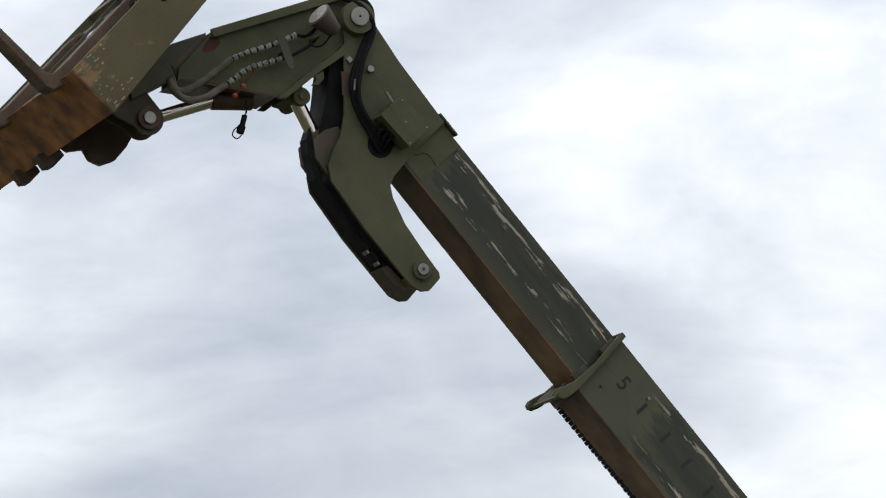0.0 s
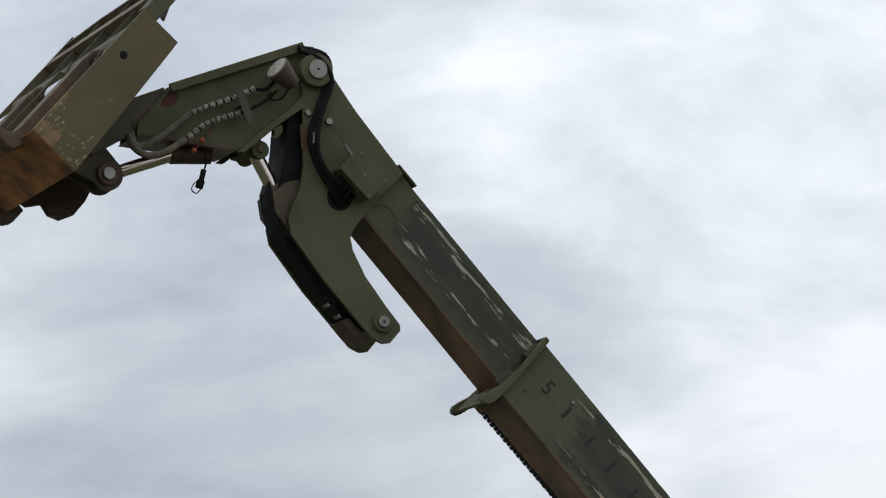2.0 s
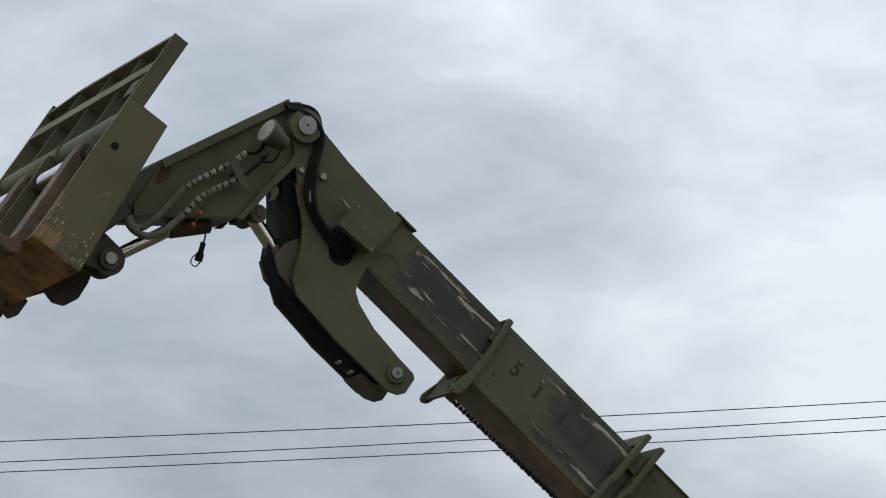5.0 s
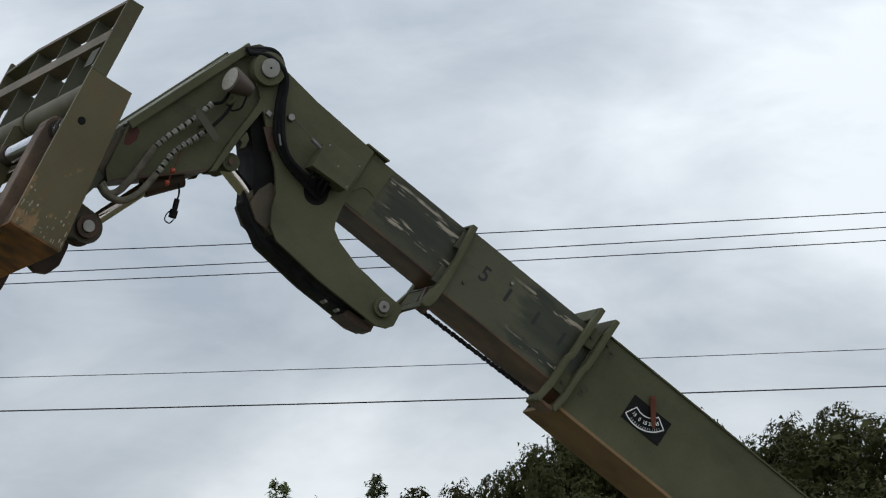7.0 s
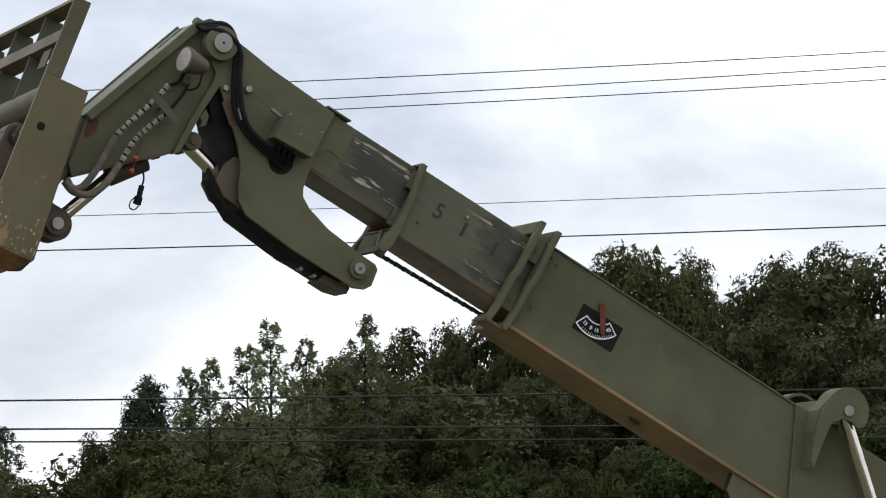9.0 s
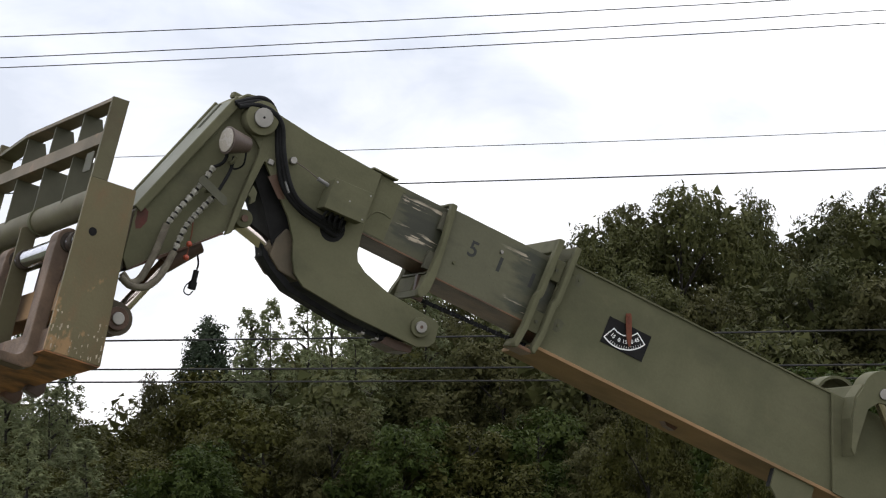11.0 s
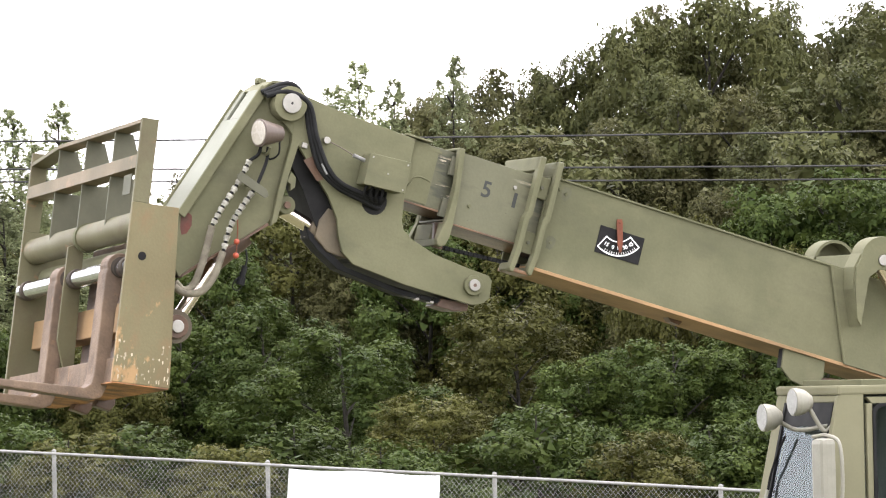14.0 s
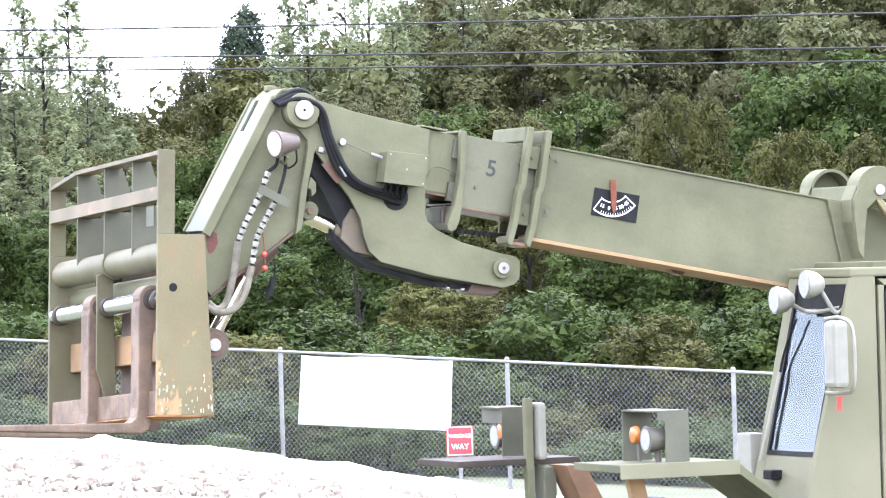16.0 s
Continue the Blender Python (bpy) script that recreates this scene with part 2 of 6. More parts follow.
OLIVE = surface("olive_paint", (0.124, 0.119, 0.069), (0.093, 0.092, 0.052), rough=0.75, gloss=0.15, scale=2.2, stain=(0.158, 0.138, 0.082), amount=0.30, stain_scale=(2.2, 4, 4), spread=0.09, bump=0.08, soft=0.4)
RUB_MIDDLE = rubbed("rubbed_middle_section", (0.118, 0.114, 0.068), (0.038, 0.041, 0.026), ((0.10, 0.13, -0.2), (0.205, 0.026, 0.12), (-0.115, 0.034, 0.13)), (5.66 * -1, 5.50 * -1), 3.1)
RUB_INNER = rubbed("rubbed_inner_section", (0.092, 0.090, 0.054), (0.034, 0.035, 0.022), ((0.08, 0.13, -0.2), (0.188, 0.044, 0.13), (0.0, 0.034, 0.105)), (6.16 * -1, 6.06 * -1), 7.7)
# brown grease, its colour raised to hold light bounced off the ground
GREASED_LIT = surface("lit_greased_brown_underside", (0.20, 0.105, 0.052), (0.085, 0.050, 0.031), rough=0.45, scale=3, spread=0.12, bump=0.15, stain=(0.26, 0.14, 0.07), amount=0.25, stain_scale=(1.5, 10, 10), soft=0.25)
OLIVE_RUST = surface("scraped_olive_paint", (0.110, 0.100, 0.054), (0.090, 0.080, 0.042), rough=0.6, scale=2.0, stain=(0.20, 0.115, 0.058), amount=0.26, stain_scale=(6, 3, 6), spread=0.08, bump=0.12)
SCRAPED = surface("scraped_end_plate", (0.128, 0.108, 0.054), (0.105, 0.084, 0.040), rough=0.6, scale=2.0, stain=(0.27, 0.165, 0.075), amount=0.30, stain_scale=(15, 15, 7), spread=0.08, bump=0.12, foot=(-1.05, -1.70))
ORANGE_RUST = surface("orange_rust", (0.42, 0.18, 0.064), (0.14, 0.072, 0.040), rough=0.8, scale=5, stain=(0.36, 0.19, 0.08), amount=0.3, stain_scale=(12, 4, 12), spread=0.15, bump=0.4, soft=0.15)
# tan dust, with warm light from the ground added into its brightness
LIT_DUST = surface("lit_tan_dusty_paint", (0.30, 0.182, 0.088), (0.19, 0.122, 0.062), rough=0.85, scale=2.5, stain=(0.16, 0.11, 0.06), amount=0.3, stain_scale=(2, 6, 6), spread=0.1, bump=0.15, soft=0.2)
RUST = surface("rusty_steel", (0.158, 0.106, 0.070), (0.095, 0.066, 0.046), rough=0.7, scale=6, stain=(0.25, 0.14, 0.075), amount=0.26, stain_scale=(5, 14, 5), spread=0.15, bump=0.35, soft=0.15)
DARK_RUST = surface("greasy_brown_steel", (0.105, 0.058, 0.036), (0.055, 0.036, 0.026), rough=0.5, scale=4, spread=0.12, bump=0.2, stain=(0.16, 0.085, 0.045), amount=0.2, stain_scale=(2, 9, 9), soft=0.2)
BLACK = surface("black_rubber", (0.012, 0.012, 0.012), rough=0.7, scale=8, spread=0.2, bump=0.2, gloss=0.15)
BLACK_PAINT = surface("black_paint", (0.011, 0.0105, 0.010), gloss=0.15, rough=0.65, scale=8, spread=0.15, bump=0.05)
grimed(OLIVE, (0.062, 0.060, 0.038), (1.3, 2.5, 3.2))
grimed(OLIVE_RUST, (0.075, 0.052, 0.030), (5, 4, 5), at=0.50)
grimed(SCRAPED, (0.165, 0.095, 0.045), (6, 6, 3.5), at=0.50, most=0.6, speck=0.66)
grimed(RUB_MIDDLE, (0.045, 0.044, 0.030), (2.2, 4, 7), at=0.54)
SILVER = surface("polished_shaft", (0.55, 0.56, 0.60), rough=0.18, metal=1.0, scale=12, spread=0.06, bump=0.02)
HOSE = surface("dusty_hose_sleeve", (0.185, 0.165, 0.12), (0.11, 0.095, 0.07), rough=0.85, scale=14, spread=0.15, bump=0.4, grain=180)
STEEL = surface("turned_steel", (0.30, 0.285, 0.255), rough=0.48, metal=1.0, scale=10, spread=0.08, bump=0.05)
# chrome with the warm reflection of the ground tinted into its colour
WARM_CHROME = surface("warm_tinted_chromed_rod", (0.78, 0.68, 0.60), rough=0.16, metal=1.0, scale=12, spread=0.05, bump=0.02)
ZINC = surface("galvanised_steel", (0.205, 0.202, 0.188), rough=0.55, metal=0.4, scale=9, spread=0.1, bump=0.1)
WHITE = surface("white_vinyl", (0.74, 0.74, 0.73), rough=0.6, scale=1.2, spread=0.03, bump=0.03)
WHITE_PAINT = plain("white_lettering", (0.8, 0.8, 0.78), 0.6)
NEEDLE = surface("orange_brown_needle", (0.15, 0.040, 0.016), rough=0.5, scale=20, spread=0.15, bump=0.1)
RED = surface("red_sign_face", (0.55, 0.03, 0.035), rough=0.45, scale=5, spread=0.05, bump=0.02)
ORANGE = plain("orange_plastic", (0.34, 0.06, 0.028), 0.5)
AMBER = plain("amber_lens", (0.36, 0.12, 0.025), 0.25)
LENS = surface("lamp_glass", (0.27, 0.265, 0.25), rough=0.2, scale=30, spread=0.06, bump=0.3, grain=90)
LENS_CREAM = surface("cream_lamp_glass", (0.33, 0.30, 0.245), rough=0.25, scale=30, spread=0.05, bump=0.15, grain=70)
STENCIL = plain("black_stencil_paint", (0.02, 0.022, 0.018), 0.7)
# the machine's olive made lighter, so that sunlight is painted into the cab
CAB_PAINT = surface("sunlit_olive_cab_paint", (0.152, 0.142, 0.086), (0.127, 0.12, 0.072), rough=0.7, gloss=0.2, scale=1.5, spread=0.05, bump=0.06, stain=(0.22, 0.19, 0.12), amount=0.12, stain_scale=(3, 3, 2), soft=0.3)
INTERIOR = surface("dark_cab_lining", (0.05, 0.055, 0.05), rough=0.8, scale=5)
SEAT = surface("grey_patterned_cloth", (0.14, 0.13, 0.11), (0.07, 0.065, 0.06), rough=0.9, scale=30, spread=0.3)
BARK = surface("grey_brown_bark", (0.024, 0.020, 0.015), (0.015, 0.013, 0.010), rough=0.9, scale=8, spread=0.2, bump=0.6, grain=25)
CABLE = surface("weathered_cable", (0.016, 0.016, 0.016), (0.030, 0.029, 0.027), rough=0.75, scale=3, spread=0.2)
GROUND = surface("trodden_gravel_and_grass", (0.085, 0.082, 0.045), (0.050, 0.060, 0.024), rough=0.95, scale=0.35, spread=0.18, bump=0.8, grain=14, stain=(0.13, 0.115, 0.085), amount=0.2, stain_scale=(0.6, 0.6, 0.6), soft=0.2)
ROCK = surface("pale_limestone", (0.26, 0.225, 0.175), (0.16, 0.13, 0.095), rough=0.9, scale=3, spread=0.12, bump=0.6, grain=30, random_hue=0.35, stain=(0.20, 0.13, 0.08), amount=0.15, stain_scale=(3, 3, 3), soft=0.2)
CHALK = surface("white_crushed_stone", (0.62, 0.61, 0.59), (0.50, 0.49, 0.46), rough=0.95, scale=2, spread=0.06, bump=0.8, grain=25)
GLASS = bpy.data.materials.new("tinted_glass")
GLASS.use_nodes = True
_g = GLASS.node_tree.nodes["Principled BSDF"]
_g.inputs["Base Color"].default_value = (0.75, 0.86, 0.86, 1)
_g.inputs["Roughness"].default_value = 0.0
_g.inputs["Transmission Weight"].default_value = 1.0
_g.inputs["IOR"].default_value = 1.22
LEAVES = {
    # oak leaf colour is lifted a little to stand for distance haze
    "oak": leaf_material("hazed_oak_leaves", (0.036, 0.042, 0.015), (0.080, 0.079, 0.028)),
    "oak_b": leaf_material("olive_oak_leaves", (0.043, 0.044, 0.017), (0.086, 0.081, 0.032)),
    "green": leaf_material("fresh_green_leaves", (0.020, 0.035, 0.009), (0.060, 0.075, 0.0155)),
    # pale leaves, made paler still in place of haze
    "pale": leaf_material("hazed_pale_poplar_leaves", (0.11, 0.13, 0.060), (0.215, 0.23, 0.12), 0.45),
    "brown": leaf_material("yellowing_leaves", (0.035, 0.037, 0.010), (0.079, 0.076, 0.019)),
    "dark": leaf_material("dark_needles", (0.028, 0.042, 0.026), (0.060, 0.076, 0.042), 0.2),
}


# ---- mesh helpers ----
def part(name, bm, material, parent=None, label="", bevel=0.0, smooth=False):
    """Links a bmesh as one mesh object under a thing or a part."""
    bmesh.ops.recalc_face_normals(bm, faces=bm.faces)
    if bevel:
        sharp = [e for e in bm.edges if len(e.link_faces) == 2 and e.calc_face_angle(0) > 0.6]
        bmesh.ops.bevel(bm, geom=sharp, offset=bevel, segments=2, profile=0.6, affect="EDGES", clamp_overlap=True)
    me = bpy.data.meshes.new(name)
    bm.to_mesh(me)
    bm.free()
    if smooth:
        me.polygons.foreach_set("use_smooth", [True] * len(me.polygons))
        me.set_sharp_from_angle(angle=radians(40))
    me.materials.append(material)
    ob = new(name, me)
    ob.parent = parent
    if label:
        ob["label"] = label
    return ob


def thing(name, label, category, at=(0, 0, 0), group="", kind=""):
    ob = new(name)
    ob.location = at
    ob.empty_display_size = 0.2
    return tagged(ob, label, category, group, kind)


def box(bm, x0, x1, y0, y1, z0, z1):
    m = Matrix.Translation(((x0 + x1) / 2, (y0 + y1) / 2, (z0 + z1) / 2)) @ Matrix.Diagonal((abs(x1 - x0), abs(y1 - y0), abs(z1 - z0), 1))
    bmesh.ops.create_cube(bm, size=1, matrix=m)
    return bm


def hollow(bm, x0, x1, y, z0, z1, t):
    """A square tube along x, open at both ends."""
    rings = []
    for x in (x0, x1):
        for k in (0.0, t):
            rings.append([bm.verts.new((x, a * (y - k), b)) for a, b in ((-1, z0 + k), (1, z0 + k), (1, z1 - k), (-1, z1 - k))])
    for a, b in ((0, 2), (1, 3), (0, 1), (2, 3)):
        for k in range(4):
            j = (k + 1) % 4
            bm.faces.new((rings[a][k], rings[a][j], rings[b][j], rings[b][k]))
    return bm


def prism(bm, pts, y0, y1):
    """A plate of outline (x, z), from y0 to y1."""
    a = [bm.verts.new((x, y0, z)) for x, z in pts]
    b = [bm.verts.new((x, y1, z)) for x, z in pts]
    bm.faces.new(a)
    bm.faces.new(b[::-1])
    for i in range(len(pts)):
        j = (i + 1) % len(pts)
        bm.faces.new((a[i], b[i], b[j], a[j]))
    return bm


def cyl(bm, p0, p1, r, n=24, r2=None):
    p0, p1 = Vector(p0), Vector(p1)
    d = p1 - p0
    m = Matrix.Translation((p0 + p1) / 2) @ d.to_track_quat("Z", "Y").to_matrix().to_4x4()
    bmesh.ops.create_cone(bm, cap_ends=True, segments=n, radius1=r, radius2=r if r2 is None else r2, depth=d.length, matrix=m)
    return bm


def spline(pts, steps=6):
    pts = [Vector(p) for p in pts]
    q = [pts[0] * 2 - pts[1]] + pts + [pts[-1] * 2 - pts[-2]]
    out = []
    for i in range(1, len(q) - 2):
        a, b, c, d = q[i - 1:i + 3]
        for k in range(steps):
            t = k / steps
            out.append(0.5 * (2 * b + (c - a) * t + (2 * a - 5 * b + 4 * c - d) * t * t + (3 * b - a - 3 * c + d) * t ** 3))
    return out + [pts[-1]]


def tube(bm, pts, r, n=10, steps=6):
    """A round hose or bar along a smooth line; r may vary from point to point."""
    line = spline(pts, steps) if steps > 1 else [Vector(p) for p in pts]
    rings, up = [], Vector((0.13, 0.97, 0.21))
    for i, p in enumerate(line):
        d = (line[min(i + 1, len(line) - 1)] - line[max(i - 1, 0)]).normalized()
        s = d.cross(up).normalized()
        w = s.cross(d)
        k = r(i / (len(line) - 1)) if callable(r) else r
        rings.append([bm.verts.new(p + (s * math.cos(a) + w * math.sin(a)) * k) for a in (2 * math.pi * j / n for j in range(n))])
    for a, b in zip(rings, rings[1:]):
        for j in range(n):
            bm.faces.new((a[j], a[(j + 1) % n], b[(j + 1) % n], b[j]))
    bm.faces.new(rings[0][::-1])
    bm.faces.new(rings[-1])
    return bm


def ring(cx, cz, r, a0, a1, n=10):
    return [(cx + r * math.cos(radians(a0 + (a1 - a0) * i / n)), cz + r * math.sin(radians(a0 + (a1 - a0) * i / n))) for i in range(n + 1)]


def lettering(text, size, material, parent, name, at, turn=0.0, label=""):
    """Flat letters in the xz plane, that face -y and read along +x, turned about y; centred at the point."""
    cu = bpy.data.curves.new(name, "FONT")
    cu.offset = size * 0.014
    cu.body, cu.size, cu.align_x, cu.align_y, cu.extrude = text, size, "CENTER", "CENTER", 0.0008
    tmp = bpy.data.objects.new(name, cu)
    scene.collection.objects.link(tmp)
    me = bpy.data.meshes.new_from_object(tmp.evaluated_get(bpy.context.evaluated_depsgraph_get()))
    bpy.data.objects.remove(tmp)
    me.transform(Matrix.Translation(at) @ pose(0, 0, 0, 0, turn, 0) @ pose(0, 0, 0, 90, 0, 0))
    me.materials.clear()
    me.materials.append(material)
    ob = new(name, me)
    ob.parent = parent
    if label:
        ob["label"] = label
    return ob


B = bmesh.new


def U(pts):
    """Boom coordinates (out along the boom, up from its middle) to mesh x, z."""
    return [(-u, w) for u, w in pts]


# ---- the telehandler: its boom in sections, gooseneck, fork carriage and cab ----
PIVOT = Vector((0.0, 0.0, 2.095))
PIN = (7.213, 0.225)
TRUCK = thing("telehandler", "olive drab military telehandler with its boom raised and forks fitted", "telehandler", (17.764, 28.895, 0.0))


def outer_boom():
    bm = B()
    hollow(bm, -5.60, 0.35, 0.240, -0.300, 0.284, 0.014)
    boom = part("outer_boom", bm, OLIVE, TRUCK, "olive drab outer boom section of welded plate", bevel=0.003)
    part("top_lip", box(B(), -5.60, 0.35, -0.252, 0.252, 0.284, 0.296), OLIVE, boom, bevel=0.002)
    part("bottom_plate", box(B(), -5.60, 0.35, -0.254, 0.254, -0.318, -0.296), LIT_DUST, boom, "bottom plate coated in tan dust, lightened as if lit from below", bevel=0.003)
    for u, top, foot in ((5.575, 0.385, -0.365), (5.70, 0.385, -0.375)):
        # collar of bent bar round the mouth; its sides step inwards half-way
        bm = B()
        o = 0.31
        side = [(u + 0.02, top), (u + 0.02, 0.02), (u + 0.035, -0.02), (u + 0.035, -0.22), (u + 0.050, foot + 0.02), (u + 0.035, foot), (u + 0.015, foot), (u - 0.005, -0.24), (u - 0.005, -0.03), (u - 0.02, 0.0), (u - 0.02, top)]
        prism(bm, U(side), -o, -0.243)
        prism(bm, U([(p, max(q, -0.08)) for p, q in side[:3]] + [(u + 0.03, -0.08), (u - 0.01, -0.08)] + side[-2:]), 0.243, o - 0.03)
        box(bm, -u - 0.02, -u + 0.02, -o + 0.02, o - 0.05, 0.293, top)
        prism(bm, U([(u + 0.045, foot + 0.012), (u + 0.018, foot + 0.004), (u + 0.0, -0.312), (u + 0.04, -0.312)]), -o + 0.05, -0.12)
        part("mouth_collar", bm, OLIVE, boom, bevel=0.012)
    # pads between the collars
    for w in (0.2, -0.16):
        part("wear_pad", box(B(), -5.69, -5.60, -0.252, -0.222, w - 0.07, w + 0.07), OLIVE, boom, "painted wear pad", bevel=0.004)
        part("pad_bolt", cyl(B(), (-5.645, -0.262, w), (-5.645, -0.250, w), 0.012, 6), GUARD, boom)
    part("collar_floor", box(B(), -5.735, -5.60, -0.285, -0.10, -0.368, -0.345), GREASED_LIT, boom, "brown-stained plate under the mouth", bevel=0.006)
    for u, w in ((5.494, -0.117), (5.47, 0.21), (5.52, 0.23)):
        part("bolt", cyl(B(), (-u, -0.25, w), (-u, -0.238, w), 0.011, 6), OLIVE, boom)
    for u, w in ((5.494, -0.117), (5.47, 0.21)):
        ring_pts = [(-u + 0.035 * math.cos(k * 0.7) * (1 + 0.35 * math.sin(2.3 * k)), w + 0.045 * math.sin(k * 0.7)) for k in range(9)]
        part("grease_smudge", prism(B(), ring_pts, -0.2406, -0.2402), SMUDGE, boom, "faint dark smudge round a bolt")
    # thicker plate round the lift cylinder's lugs
    bm = B()
    rear = [(3.556, 0.285), (3.30, -0.303), (-0.35, -0.303), (-0.35, 0.285)]
    prism(bm, U(rear), -0.266, -0.2402)
    prism(bm, U(rear), 0.2402, 0.266)
    part("rear_side_plate", bm, OLIVE, boom, bevel=0.004)
    part("joint_weld", tube(B(), [(-3.56, -0.262, 0.285), (-3.305, -0.262, -0.30)], 0.009, 6, 1), OLIVE, boom)
    cheek = [(u, w) for u, w in ring(3.29, 0.395, 0.155, -10, 175, 16)] + [(3.135, 0.36), (3.18, 0.33), (3.23, 0.345), (3.30, 0.33), (3.355, 0.26), (3.345, 0.10), (3.33, -0.06), (3.37, -0.02), (3.43, 0.16), (3.46, 0.30)]
    for s in (-1, 1):
        a, b = sorted((s * 0.40, s * 0.425))
        part("cylinder_lug", prism(B(), U(cheek), a, b), OLIVE, boom, bevel=0.004)
        hood = ring(3.29, 0.395, 0.155, -10, 175, 16)
        inner = ring(3.29, 0.395, 0.135, 175, -10, 16)
        a, b = sorted((s * 0.26, s * 0.405))
        part("lug_hood", prism(B(), U(hood + inner), a, b), OLIVE, boom, smooth=True)
        a, b = sorted((s * 0.26, s * 0.405))
        part("lug_gusset", prism(B(), U([(3.445, 0.40), (3.47, 0.30), (3.44, 0.16), (3.335, -0.06), (3.325, -0.05), (3.42, 0.17), (3.43, 0.40)]), a, b), OLIVE, boom)
        part("lug_pin", cyl(B(), (-3.289, s * 0.24, 0.395), (-3.289, s * 0.44, 0.395), 0.036, 24), STEEL, boom, "turned steel pin", bevel=0.004)
    part("lug_bridge", box(B(), -3.44, -3.40, -0.26, 0.26, 0.292, 0.40), OLIVE, boom, bevel=0.01)
    # guard plate under the boom
    octo = [(3.735, -0.311), (3.72, -0.44), (3.64, -0.50), (3.54, -0.515), (3.45, -0.48), (3.415, -0.42), (3.43, -0.311)]
    part("hose_guard", prism(B(), U(octo), -0.235, -0.215), OLIVE, boom, bevel=0.004)
    part("hose_guard_back", prism(B(), U([(3.735, -0.311), (3.72, -0.44), (3.715, -0.44), (3.725, -0.311)]), -0.214, -0.16), BLACK, boom)
    part("hose_pipe", tube(B(), [(-3.45, -0.15, -0.44), (-3.2, -0.16, -0.40), (-2.6, -0.17, -0.36), (-1.5, -0.17, -0.35)], 0.014, 8), DARK_RUST, boom)
    # no real slot: a black block stands for the dark inside it
    part("drain_slot", box(B(), -4.62, -4.50, -0.03, 0.05, -0.314, -0.309), BLACK_PAINT, boom, "dark drain slot")
    part("drain_flap", prism(B(), U([(4.50, -0.309), (4.38, -0.309), (4.40, -0.345), (4.46, -0.34)]), -0.03, 0.05), DARK_RUST, boom)
    # tilt gauge: black plate, white scale and numbers
    gauge = part("gauge_plate", box(B(), -5.188, -4.872, -0.246, -0.2405, -0.086, 0.090), BLACK_PAINT, boom, "black tilt gauge with a white scale", bevel=0.001)
    px, pz = -5.072, 0.133
    bm = B()
    for r, t in ((0.115, 0.007), (0.203, 0.008)):
        a0, a1 = (-30, 58) if r < 0.15 else (-30, 58)
        prism(bm, ring(px, pz, r, -90 + a0, -90 + a1, 24) + ring(px, pz, r + t, -90 + a1, -90 + a0, 24), -0.2472, -0.2462)
    for a in (-30, 58):
        d = Vector((math.sin(radians(a)), -math.cos(radians(a))))
        n = Vector((d.y, -d.x)) * 0.0035
        q = [Vector((px, pz)) + d * 0.115, Vector((px, pz)) + d * 0.21]
        prism(bm, [tuple(q[0] + n), tuple(q[1] + n), tuple(q[1] - n), tuple(q[0] - n)], -0.2474, -0.2464)
    for a in range(-15, 55, 5):
        d = Vector((math.sin(radians(a)), -math.cos(radians(a))))
        n = Vector((d.y, -d.x)) * 0.0013
        q = [Vector((px, pz)) + d * 0.186, Vector((px, pz)) + d * 0.203]
        prism(bm, [tuple(q[0] + n), tuple(q[1] + n), tuple(q[1] - n), tuple(q[0] - n)], -0.2474, -0.2464)
    part("gauge_scale", bm, WHITE_PAINT, gauge, "white painted scale")
    for txt, a in (("15", -18), ("0", 0), ("15", 15.5), ("30", 31), ("45", 47)):
        r = 0.158
        lettering(txt, 0.034, WHITE_PAINT, gauge, "gauge_number", (px + r * math.sin(radians(a)), -0.2475, pz - r * math.cos(radians(a))), -a)
    return boom


def needle():
    bm = prism(B(), [(-0.017, 0.026), (0.017, 0.026), (0.020, 0.0), (0.018, -0.13), (0.007, -0.185), (-0.007, -0.185), (-0.018, -0.13), (-0.020, 0.0)], -0.262, -0.254)
    cyl(bm, (0, -0.27, 0.005), (0, -0.238, 0.005), 0.006, 10)
    return part("gauge_needle", bm, NEEDLE, TRUCK, "orange-brown hanging needle")


